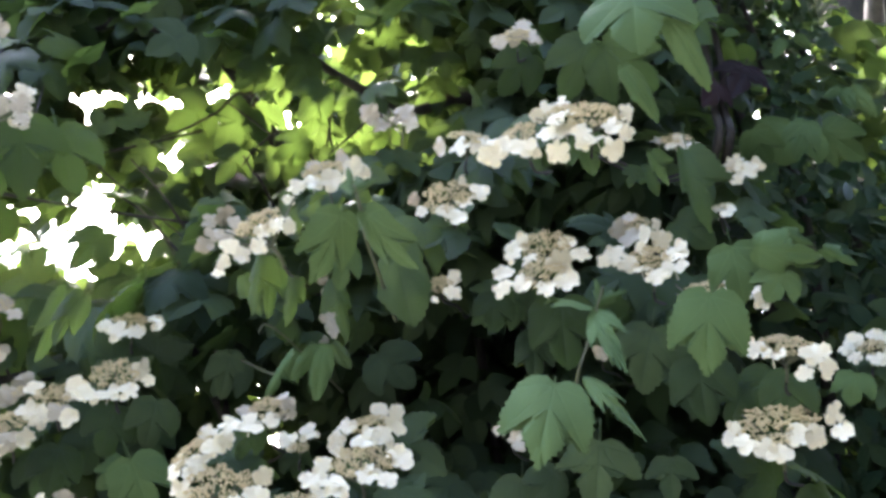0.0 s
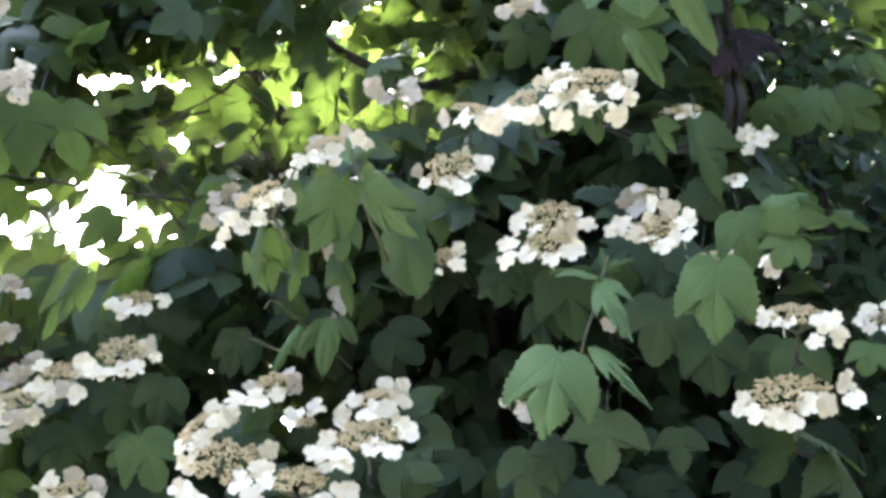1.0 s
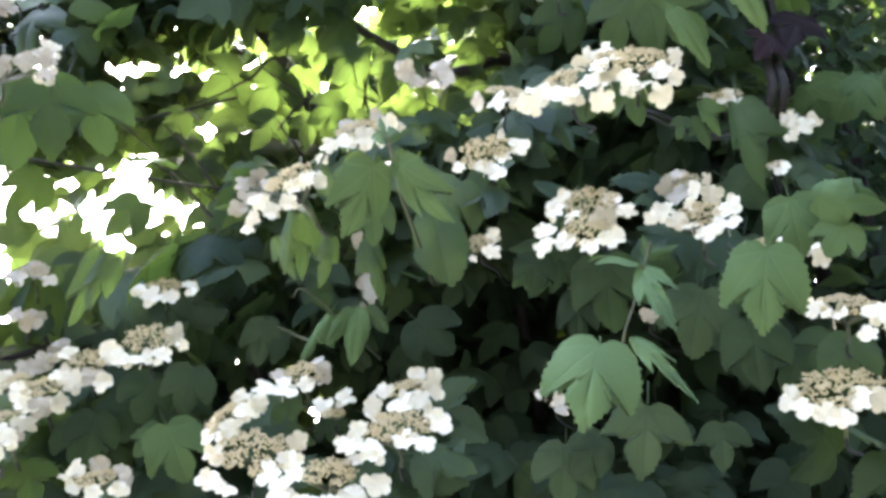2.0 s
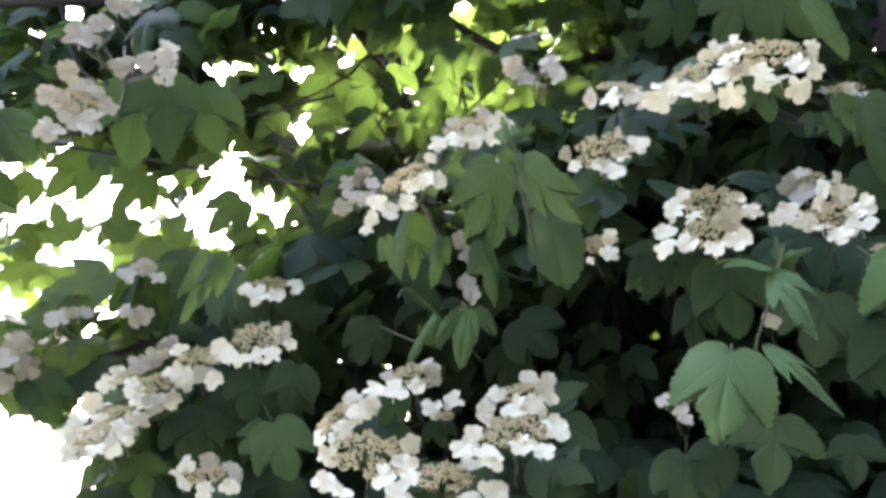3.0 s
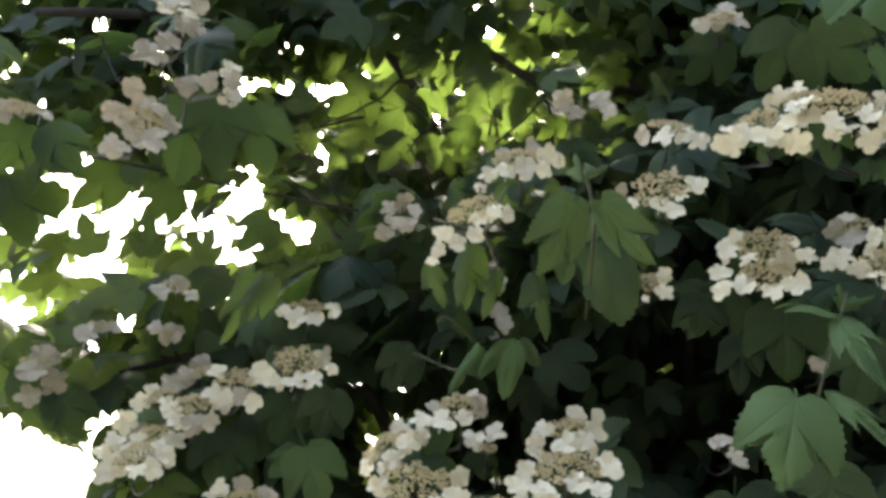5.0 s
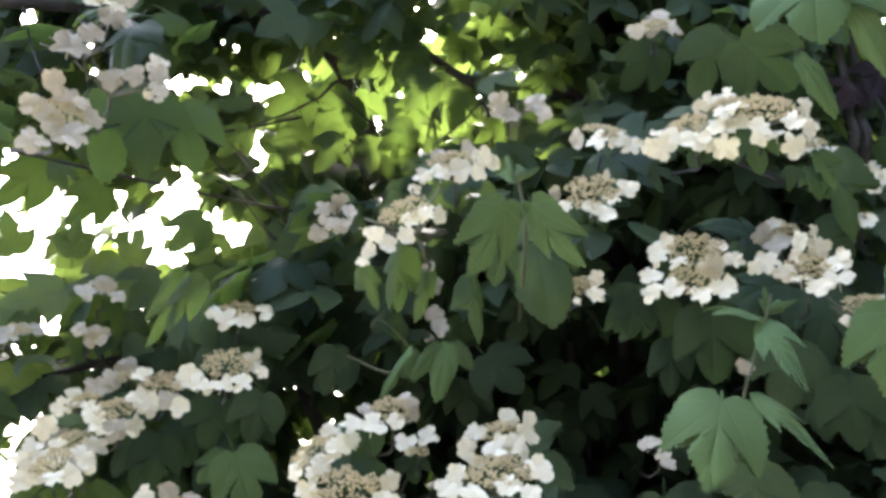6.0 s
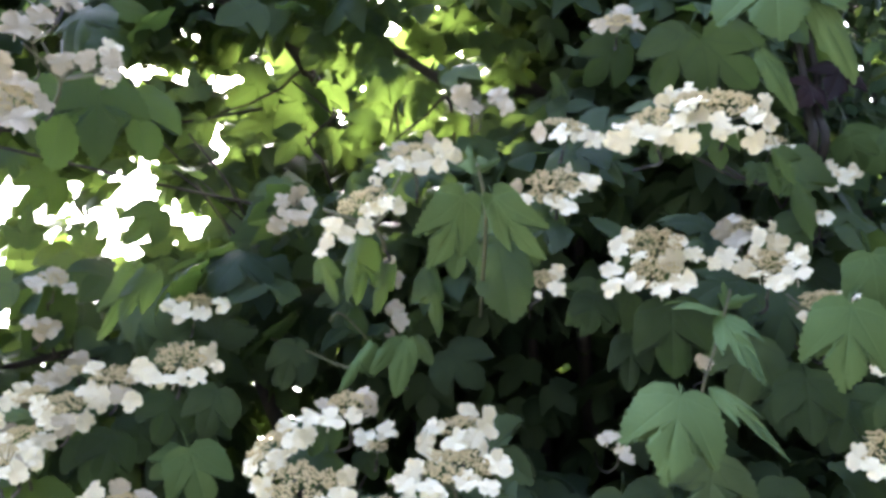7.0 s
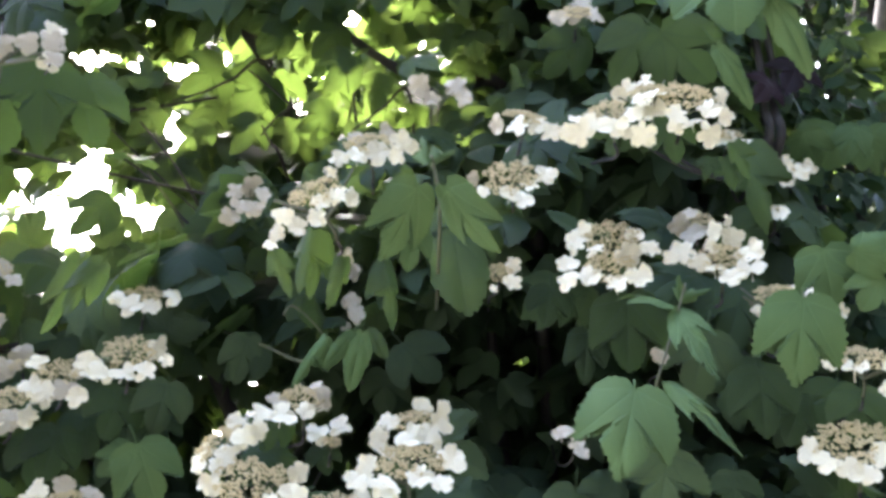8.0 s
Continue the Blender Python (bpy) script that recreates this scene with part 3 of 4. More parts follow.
head((-0.203, 0.746, 1.593), (-0.576, -0.521, 0.630), 0.0303, 0.0209, 4, 0, [(-12, -17, 10, 43, -90), (6, -9, 11, 21), (17, 4, 11, 35), (14, 15, 12, 46), (27, 11, 10, 30, 90), (-8, -8, 7, 38, -90)])
head((-0.146, 0.773, 1.635), (-0.067, -0.653, 0.755), 0.0357, 0.0173, 3, 3, [(-21, -4, 11, 53), (11, 8, 10, 58), (18, 1, 12, 46, 90), (-31, -15, 11, 47), (-14, -14, 14, 60), (4, -10, 9, 23)])
head((-0.120, 0.803, 1.605), (0.054, -0.604, 0.795), 0.0152, 0.0079, 6, 0, [(-11, 6, 12, 37), (7, 13, 11, 28)])
head((-0.106, 0.702, 1.546), (0.048, -0.570, 0.820), 0.0401, 0.0203, 5, 0, [(-33, -14, 12, 32), (-26, -2, 9, 34), (-14, -22, 12, 45), (4, -23, 11, 46), (20, -17, 12, 39), (37, -9, 13, 45), (17, 9, 8, 47)])
head((0.095, 0.700, 1.742), (-0.174, -0.806, 0.565), 0.0377, 0.0195, 7, 0, [(-33, 2, 11, 37), (-34, -11, 10, 34), (-17, -8, 12, 42), (4, -13, 10, 67), (22, -8, 13, 40), (14, 9, 14, 53, 90), (-10, 13, 10, 61)])
head((0.103, 0.729, 1.780), (-0.175, -0.798, 0.576), 0.0344, 0.0221, 8, 0, [(-25, 1, 13, 38), (-30, -9, 9, 46), (20, 0, 10, 29), (31, -10, 11, 37)])
head((0.195, 0.721, 1.765), (-0.258, -0.727, 0.637), 0.0416, 0.0176, 9, 0, [(-30, 5, 14, 50), (-40, 2, 8, 39), (-17, -4, 11, 37), (-6, -9, 10, 62), (7, -16, 12, 40), (22, -10, 14, 51), (24, 3, 13, 39), (10, 17, 11, 14), (8, 30, 8, 48, 90), (-3, 23, 11, 50, -90), (-7, 9, 8, 25)])
head((0.202, 0.787, 1.825), (-0.248, -0.746, 0.618), 0.0177, 0.0133, 10, 3, [(-16, -3, 13, 28, -90), (-4, -13, 14, 46), (-8, 5, 11, 52)])
head((0.254, 0.751, 1.745), (-0.247, -0.587, 0.771), 0.0500, 0.0180, 50, 0, [(-17, -12, 6, 37), (24, 2, 13, 61), (47, -15, 10, 30, 90), (38, -4, 11, 54)])
head((0.066, 0.597, 1.823), (-0.432, -0.709, 0.557), 0.0301, 0.0152, 12, 0, [(-25, -14, 8, 23), (-17, -15, 10, 14), (-9, -8, 10, 37), (5, -10, 11, 38), (14, -15, 5, 14), (-18, -5, 9, 59)])
head((0.127, 0.600, 1.843), (-0.080, -0.800, 0.595), 0.0332, 0.0203, 11, 0, [(-7, -13, 10, 41), (-6, -21, 8, 36), (3, -19, 8, 64), (15, -11, 10, 40), (25, -2, 10, 57, 90), (25, -16, 8, 35, 90), (14, -28, 11, 27, 90), (-23, 3, 11, 61)])
head((0.104, 0.620, 1.856), (-0.352, -0.709, 0.611), 0.0317, 0.0135, 55, 0, [(-12, 3, 9, 47), (-20, -1, 7, 14), (-4, -7, 9, 50), (4, -15, 12, 50), (-11, -16, 9, 34), (-3, -30, 12, 34, -90), (0, 7, 10, 68)])
head((0.034, 0.761, 1.905), (0.060, -0.668, 0.742), 0.0287, 0.0193, 13, 1, [(-25, -8, 11, 34, -90), (-8, -9, 13, 43), (10, -8, 12, 37), (24, -13, 11, 38)])
head((0.012, 0.697, 1.813), (-0.219, -0.863, 0.455), 0.0313, 0.0216, 14, 1, [(-30, -2, 7, 14), (-22, -13, 7, 25), (0, -13, 11, 50), (11, -18, 10, 41), (16, -6, 10, 53), (29, 3, 10, 34), (13, 14, 6, 48, 90)])
head((-0.109, 0.774, 1.873), (-0.144, -0.696, 0.704), 0.0450, 0.0212, 15, 2, [(-12, 2, 11, 61), (17, 13, 10, 24), (-32, -29, 7, 26), (-25, -17, 10, 30), (-9, -12, 13, 52), (8, -9, 13, 46), (25, -10, 9, 24), (28, 4, 12, 22), (39, 1, 10, 44, 90)])
head((-0.136, 0.618, 1.753), (-0.384, -0.732, 0.563), 0.0491, 0.0182, 16, 0, [(-20, -19, 8, 29), (-22, -30, 7, 14), (-26, -39, 6, 48), (-9, -25, 8, 29), (2, -17, 8, 14), (5, -6, 8, 34), (16, 0, 9, 41), (24, 0, 7, 30, 90)])
head((-0.228, 0.848, 1.843), (-0.181, -0.919, 0.349), 0.0272, 0.0000, 17, 6, [(4, 10, 13, 28, 90), (-9, 3, 11, 35), (16, 3, 10, 24), (-2, -10, 13, 37), (-12, -23, 11, 23), (10, -11, 11, 35)])
head((-0.046, 0.770, 1.932), (-0.005, -0.823, 0.569), 0.0242, 0.0000, 18, 4, [(-20, 2, 13, 14), (-8, -9, 10, 35), (16, 3, 14, 43), (22, -6, 10, 41)])
head((0.087, 0.783, 2.041), (-0.138, -0.759, 0.636), 0.0206, 0.0180, 19, 4, [(-17, -6, 11, 44), (0, -2, 14, 51), (19, -4, 11, 52), (6, 8, 13, 62)])
head((0.373, 0.938, 1.964), (-0.314, -0.676, 0.667), 0.0220, 0.0143, 20, 0, [(-12, 1, 14, 48), (8, -4, 16, 44), (-2, -14, 10, 26), (21, -1, 10, 34, 90), (-3, 8, 12, 61)])
head((0.336, 0.909, 1.897), (-0.267, -0.609, 0.747), 0.0100, 0.0121, 21, 0, [(-8, -3, 13, 66), (7, -6, 11, 47)])
head((0.292, 0.919, 1.990), (-0.124, -0.692, 0.712), 0.0236, 0.0171, 22, 1, [(-19, 1, 11, 61), (0, -5, 13, 56), (19, -12, 13, 57)])
head((0.008, 0.714, 1.736), (-0.077, -0.905, 0.419), 0.0145, 0.0101, 23, 0, [(11, 6, 9, 29), (10, -7, 9, 23), (-5, -13, 4, 30)])
head((-0.122, 0.985, 1.769), (-0.545, -0.825, 0.148), 0.0183, 0.0000, 44, 3, [(-2, 13, 12, 23), (6, -2, 13, 14), (-5, -17, 8, 35)])
head((-0.127, 0.965, 1.819), (-0.539, -0.836, 0.105), 0.0108, 0.0000, 45, 2, [(-5, 6, 12, 35, -90), (5, -9, 12, 35, 90)])
head((-0.302, 0.810, 1.672), (0.122, -0.741, 0.661), 0.0354, 0.0221, 24, 0, [(23, 7, 12, 33, 90), (32, -3, 7, 14), (15, -14, 11, 42), (-2, -18, 12, 48), (-20, -20, 12, 41), (-31, -12, 10, 23)])
head((-0.360, 0.814, 1.651), (0.048, -0.779, 0.625), 0.0267, 0.0177, 25, 1, [(9, -12, 12, 44), (-6, -17, 11, 34), (21, 5, 13, 37), (-19, -15, 11, 34), (-17, 6, 10, 41), (18, -18, 10, 36)])
head((-0.397, 0.812, 1.626), (-0.013, -0.643, 0.766), 0.0286, 0.0179, 26, 1, [(4, -16, 13, 28), (17, -12, 12, 33, 90), (-9, -16, 11, 29), (27, 4, 12, 34), (-16, -8, 11, 40)])
head((-0.436, 0.824, 1.597), (-0.137, -0.605, 0.785), 0.0500, 0.0172, 27, 2, [(-13, 1, 13, 28), (10, -15, 14, 46), (-3, -15, 13, 37), (20, -1, 13, 37), (-20, -19, 14, 43), (-23, -30, 13, 48), (-34, -40, 12, 50)])
head((-0.441, 0.842, 1.637), (-0.134, -0.621, 0.772), 0.0399, 0.0153, 29, 1, [(11, 13, 14, 28), (-6, 0, 12, 29), (-16, -9, 11, 35), (-26, -28, 13, 14), (7, -7, 10, 36)])
head((-0.424, 0.890, 1.671), (-0.048, -0.658, 0.751), 0.0125, 0.0111, 30, 2, [(-1, 9, 13, 14), (-11, -5, 13, 34)])
head((-0.314, 0.868, 1.741), (0.111, -0.618, 0.778), 0.0298, 0.0173, 28, 0, [(24, 1, 13, 48), (-9, -12, 13, 37), (-19, -8, 11, 35), (7, -11, 11, 35), (-27, -8, 7, 26)])
head((-0.367, 0.588, 1.889), (0.432, -0.759, 0.487), 0.0104, 0.0000, 34, 2, [(-1, -3, 12, 56), (9, -3, 8, 47)])
head((-0.384, 0.581, 1.862), (0.067, -0.852, 0.519), 0.0390, 0.0000, 33, 3, [(-5, -8, 15, 46), (7, 4, 12, 53), (7, 37, 13, 59)])
head((-0.362, 0.604, 1.849), (0.351, -0.645, 0.679), 0.0458, 0.0000, 31, 3, [(-39, -19, 11, 27, -90), (-3, -6, 11, 41), (13, 1, 10, 34), (29, 12, 11, 37), (30, -7, 10, 34, 90)])
head((-0.388, 0.590, 1.803), (0.440, -0.728, 0.526), 0.0293, 0.0166, 32, 6, [(3, 11, 16, 58), (21, 2, 11, 41), (8, -13, 16, 46), (-20, 1, 11, 14), (-14, -24, 12, 43), (-6, -6, 12, 38)])
head((-0.561, 0.691, 1.865), (0.258, -0.555, 0.791), 0.0270, 0.0198, 36, 4, [(-21, -14, 10, 30, -90), (-11, -8, 12, 46), (5, 0, 13, 57), (20, 0, 12, 59)])
head((-0.474, 0.907, 1.769), (0.152, -0.669, 0.728), 0.0199, 0.0144, 38, 3, [(-16, -10, 14, 42), (1, -1, 15, 41), (17, -8, 10, 38)])
head((-0.482, 0.927, 1.720), (0.314, -0.653, 0.689), 0.0139, 0.0105, 39, 2, [(2, -1, 16, 39), (-13, 3, 11, 38)])
head((-0.563, 0.923, 1.720), (0.030, -0.547, 0.837), 0.0138, 0.0177, 40, 2, [(-9, -10, 17, 60), (11, 2, 16, 57)])
head((-0.613, 0.911, 1.676), (0.062, -0.661, 0.748), 0.0388, 0.0178, 41, 4, [(5, 4, 18, 38), (-7, -13, 17, 31), (18, -19, 17, 35, 90), (-1, -37, 15, 28)])
head((0.287, 0.709, 1.616), (-0.256, -0.516, 0.817), 0.0500, 0.0316, 47, 0, [(-33, -7, 12, 37), (-22, -15, 11, 28), (-9, -18, 10, 14), (2, -22, 11, 14), (17, -10, 12, 27), (29, -11, 13, 38, 90), (45, 6, 11, 59, 90), (50, -9, 10, 34)])
head((0.303, 0.709, 1.683), (-0.139, -0.549, 0.824), 0.0390, 0.0209, 49, 0, [(-23, -1, 12, 44), (-9, -8, 12, 60), (23, -10, 13, 31), (13, -24, 9, 30), (31, -21, 11, 46, 90)])
head((0.160, 0.785, 1.692), (-0.206, -0.741, 0.639), 0.0100, 0.0000, 53, 1, [(0, 1, 9, 14)])
head((0.068, 0.716, 1.606), (-0.130, -0.756, 0.642), 0.0111, 0.0000, 54, 3, [(-8, 6, 10, 68), (3, -2, 7, 14), (6, -9, 7, 43)])
head((-0.320, 0.586, 1.834), (0.410, -0.844, 0.345), 0.0100, 0.0000, 35, 2, [(-1, 2, 10, 32), (2, -8, 8, 36)])
head((-0.423, 0.673, 1.970), (-0.013, -0.949, 0.314), 0.0234, 0.014, 37, 4, ring(6, 20, 9, 37))
head((-0.418, 0.758, 1.573), (-0.315, -0.709, 0.631), 0.0293, 0.018, 42, 0, ring(8, 25, 10, 42))
head((-0.342, 0.833, 1.546), (-0.147, -0.501, 0.853), 0.0293, 0.018, 46, 3, ring(8, 26, 10, 46))
head((0.489, 0.917, 1.734), (-0.190, -0.641, 0.743), 0.0290, 0.018, 51, 0, ring(8, 25, 11, 51))

# ---- single leaves ----
rng = random.Random(5)


def leaf_mesh(mat, *shape):
    v, f, uv = leaf_shape(rng, *shape)
    return make_mesh("leaf", v, f, mat, uv)


# flat, drooping, folded, curled, narrow, arched, hanging, fingered, draped
SHAPES = [("open", 0.05, 5, 0.20, 0.25, 0.09), ("hanging", 0.05, 5, 0.45, 0.35, 0.09), ("open", 0.05, 5, 0.30, 1.0, 0.05), ("open", 0.05, 5, 0.75, 0.55, 0.12),
          ("narrow", 0.05, 5, 0.35, 0.5, 0.12), ("open", 0.05, 5, 0.0, 0.5, 0.12, 0.022, 0.32, 0.9), ("hanging", 0.035, 6, 0.45, 0.35, 0.09, 0.022, 0.12),
          ("fingered", 0.035, 6, 0.45, 0.35, 0.09, 0.02, 0.12), ("draped", 0.04, 6, 0.45, 0.35, 0.035, 0.03, 0.12)]
LEAVES = [leaf_mesh(LEAF, *s) for s in SHAPES]
YOUNGS = [leaf_mesh(YOUNG_LIT, *s) for s in SHAPES]
PLACED = []


def leaf(base, tip, facing, shape=1, roll=0.0, wide=1.0, young=False):
    ob = new("leaf", (YOUNGS if young else LEAVES)[shape])
    ob.parent = shrub
    ob.matrix_basis = Matrix.Translation(-SHRUB_AT) @ leaf_frame(base, tip, facing, roll, wide)
    if young:
        tagged(ob, "pale green young leaf")
    PLACED.append(((Vector(base) + Vector(tip)) / 2, (Vector(tip) - Vector(base)).length * 0.5, None))
    return ob


leaf((0.093, 0.632, 1.632), (0.076, 0.626, 1.569), (-0.216, -0.964, -0.154), 8, 0, 0.92, True)
leaf((0.120, 0.645, 1.639), (0.151, 0.600, 1.586), (-0.295, -0.940, -0.170), 7, -10, 0.27, True)
leaf((0.129, 0.645, 1.692), (0.143, 0.610, 1.636), (-0.288, -0.925, -0.247), 7, 0, 0.52, True)
leaf((0.113, 0.716, 1.723), (0.123, 0.756, 1.671), (-0.224, -0.940, -0.256), 6, 0, 0.95)
leaf((0.124, 0.642, 1.695), (0.091, 0.671, 1.706), (-0.233, -0.928, -0.290), 6, 74, 0.34, True)
leaf((0.134, 0.650, 1.703), (0.130, 0.643, 1.721), (-0.269, -0.913, -0.306), 2, 0, 0.4, True)
leaf((0.135, 0.649, 1.703), (0.157, 0.646, 1.712), (-0.289, -0.910, -0.298), 2, 0, 0.35, True)
leaf((-0.065, 0.558, 1.737), (-0.087, 0.576, 1.691), (0.046, -0.931, -0.363), 8, -20, 0.66, True)
leaf((-0.047, 0.557, 1.738), (-0.010, 0.573, 1.700), (-0.037, -0.928, -0.371), 6, 28, 0.58, True)
leaf((-0.032, 0.700, 1.763), (-0.016, 0.720, 1.696), (-0.036, -0.949, -0.313), 4, 0, 0.85)
leaf((-0.065, 0.591, 1.723), (-0.068, 0.602, 1.693), (0.027, -0.941, -0.337), 1, 0, 0.85, True)
leaf((-0.059, 0.571, 1.760), (-0.065, 0.579, 1.784), (0.020, -0.898, -0.439), 2, 30, 0.42, True)
leaf((-0.057, 0.566, 1.758), (-0.041, 0.582, 1.777), (-0.001, -0.901, -0.435), 2, 30, 0.35, True)
leaf((0.216, 0.628, 1.703), (0.213, 0.651, 1.643), (-0.386, -0.889, -0.245), 8, 0, 0.85, True)
leaf((0.242, 0.642, 1.748), (0.254, 0.658, 1.705), (-0.460, -0.836, -0.300), 1, 0, 1.0, True)
leaf((0.253, 0.622, 1.739), (0.305, 0.624, 1.735), (-0.373, -0.864, -0.338), 3, 0, 0.6, True)
leaf((0.276, 0.628, 1.723), (0.261, 0.636, 1.698), (-0.361, -0.882, -0.302), 1, 0, 1.2, True)
leaf((0.290, 0.655, 1.767), (0.318, 0.659, 1.756), (-0.383, -0.855, -0.349), 2, 0, 0.4, True)
leaf((0.325, 0.660, 1.754), (0.355, 0.665, 1.741), (-0.422, -0.846, -0.325), 2, 0, 0.4, True)
leaf((0.164, 0.589, 1.955), (0.165, 0.592, 1.893), (-0.294, -0.766, -0.572), 6, 0, 1.45, True)
leaf((0.187, 0.580, 1.924), (0.222, 0.598, 1.867), (-0.349, -0.768, -0.537), 4, -20, 0.42, True)
leaf((0.154, 0.602, 1.891), (0.183, 0.616, 1.847), (-0.305, -0.806, -0.507), 4, -25, 0.42, True)
leaf((0.178, 0.844, 2.076), (0.149, 0.891, 2.026), (-0.209, -0.819, -0.534), 1, 0, 0.95)
leaf((0.189, 0.829, 2.059), (0.257, 0.869, 2.025), (-0.268, -0.806, -0.528), 1, 0, 0.95)
leaf((0.115, 0.884, 2.083), (0.078, 0.925, 2.052), (-0.140, -0.833, -0.536), 1, 0, 0.95)
leaf((0.124, 0.629, 1.842), (0.132, 0.643, 1.809), (-0.251, -0.855, -0.453), 1, 0, 0.9)
leaf((0.191, 0.671, 1.846), (0.207, 0.681, 1.818), (-0.372, -0.826, -0.424), 2, 20, 0.6)
leaf((0.181, 0.693, 1.843), (0.177, 0.700, 1.825), (-0.340, -0.841, -0.420), 0, 0, 0.9)
leaf((0.193, 0.693, 1.844), (0.202, 0.702, 1.817), (-0.361, -0.836, -0.413), 2, 0, 0.7)
leaf((-0.101, 0.791, 1.699), (-0.108, 0.809, 1.650), (0.069, -0.974, -0.215), 4, 10, 0.62, True)
leaf((-0.109, 0.792, 1.698), (-0.132, 0.805, 1.668), (0.089, -0.970, -0.225), 4, -15, 0.55, True)
leaf((-0.095, 0.810, 1.706), (-0.078, 0.820, 1.681), (0.005, -0.973, -0.232), 4, 0, 0.6)
leaf((-0.135, 0.814, 1.697), (-0.161, 0.831, 1.652), (0.083, -0.975, -0.206), 2, 30, 0.4, True)
leaf((-0.208, 0.936, 1.716), (-0.245, 0.949, 1.681), (0.156, -0.967, -0.203), 1, 0, 0.9)
leaf((-0.137, 0.650, 1.736), (-0.146, 0.667, 1.692), (0.092, -0.944, -0.315), 2, 20, 0.55)
leaf((-0.118, 0.713, 1.739), (-0.129, 0.728, 1.699), (0.059, -0.953, -0.296), 2, -20, 0.5)
leaf((-0.085, 0.714, 1.737), (-0.075, 0.733, 1.685), (-0.003, -0.959, -0.285), 2, -20, 0.4)
leaf((0.141, 0.716, 1.601), (0.137, 0.734, 1.546), (-0.261, -0.961, -0.095), 0, 0, 1.0)
leaf((0.211, 0.762, 1.594), (0.213, 0.775, 1.556), (-0.333, -0.939, -0.089), 0, 0, 0.95)
leaf((0.080, 0.760, 1.574), (0.076, 0.779, 1.527), (-0.170, -0.984, -0.061), 1, 0, 1.0)
leaf((-0.304, 0.893, 1.603), (-0.282, 0.913, 1.548), (0.239, -0.968, -0.073), 1, 0, 1.0, True)
leaf((-0.318, 0.915, 1.602), (-0.346, 0.926, 1.574), (0.275, -0.958, -0.085), 1, 0, 0.8, True)
leaf((0.105, 0.810, 1.760), (0.054, 0.822, 1.727), (-0.198, -0.938, -0.285), 0, 0, 0.8)
leaf((0.068, 0.784, 1.756), (0.041, 0.796, 1.721), (-0.051, -0.954, -0.295), 0, 0, 0.9)
leaf((0.287, 0.927, 1.728), (0.297, 0.951, 1.661), (-0.381, -0.905, -0.187), 0, 0, 1.1)
leaf((0.225, 0.840, 1.732), (0.213, 0.863, 1.670), (-0.344, -0.914, -0.217), 1, 0, 1.1)
leaf((-0.321, 0.916, 1.658), (-0.319, 0.930, 1.621), (0.261, -0.955, -0.140), 1, 0, 1.2)
leaf((-0.365, 0.925, 1.634), (-0.368, 0.941, 1.591), (0.305, -0.946, -0.109), 1, 0, 1.2)
leaf((-0.160, 0.799, 1.624), (-0.180, 0.810, 1.595), (0.115, -0.985, -0.129), 1, 0, 0.8)
leaf((-0.130, 0.828, 1.603), (-0.124, 0.836, 1.580), (0.057, -0.993, -0.102), 1, 0, 1.2)
leaf((0.491, 1.027, 2.072), (0.477, 1.064, 2.026), (-0.372, -0.820, -0.436), 1, 0, 1.7, True)
leaf((0.529, 1.029, 2.067), (0.590, 1.043, 2.028), (-0.424, -0.798, -0.427), 1, 0, 0.8, True)
leaf((0.453, 0.892, 1.699), (0.447, 0.904, 1.666), (-0.433, -0.882, -0.185), 1, 0, 1.2, True)
leaf((0.276, 0.893, 1.873), (0.318, 0.904, 1.844), (-0.283, -0.888, -0.361), 1, 0, 1.2)
leaf((0.322, 0.791, 1.681), (0.314, 0.805, 1.642), (-0.354, -0.916, -0.191), 0, 0, 1.2)
leaf((-0.062, 0.980, 1.736), (-0.022, 0.994, 1.697), (-0.042, -0.976, -0.214), 1, 0, 1.2)
leaf((-0.406, 0.706, 1.882), (-0.418, 0.729, 1.811), (0.384, -0.830, -0.403), 1, 0, 1.0)
leaf((-0.375, 0.690, 1.882), (-0.370, 0.715, 1.812), (0.348, -0.839, -0.417), 0, 0, 0.9)
leaf((-0.360, 0.731, 1.893), (-0.344, 0.754, 1.834), (0.309, -0.853, -0.420), 1, 0, 1.0)
leaf((-0.611, 0.747, 1.825), (-0.630, 0.768, 1.757), (0.560, -0.774, -0.297), 1, 0, 1.0)
leaf((-0.588, 0.743, 1.818), (-0.569, 0.768, 1.754), (0.530, -0.794, -0.299), 1, 0, 1.0)
leaf((-0.530, 0.698, 1.849), (-0.502, 0.716, 1.811), (0.491, -0.789, -0.370), 1, 0, 0.9)
leaf((-0.551, 0.695, 1.849), (-0.575, 0.705, 1.810), (0.535, -0.764, -0.361), 1, 0, 0.9)
leaf((0.059, 0.763, 1.742), (0.056, 0.776, 1.710), (-0.182, -0.942, -0.282), 1, 0, 1.1)
leaf((-0.634, 1.009, 1.833), (-0.652, 0.989, 1.881), (0.471, -0.831, -0.296), 0, 0, 0.9)
leaf((-0.560, 1.000, 1.831), (-0.557, 0.984, 1.877), (0.415, -0.858, -0.304), 0, 0, 0.8)
leaf((-0.501, 1.028, 1.838), (-0.487, 1.016, 1.878), (0.356, -0.882, -0.308), 1, 0, 0.9)
leaf((-0.711, 0.939, 1.874), (-0.670, 0.955, 1.847), (0.519, -0.799, -0.303), 1, 0, 0.8)
leaf((-0.568, 0.934, 1.923), (-0.561, 0.946, 1.893), (0.428, -0.829, -0.360), 1, 0, 0.9)
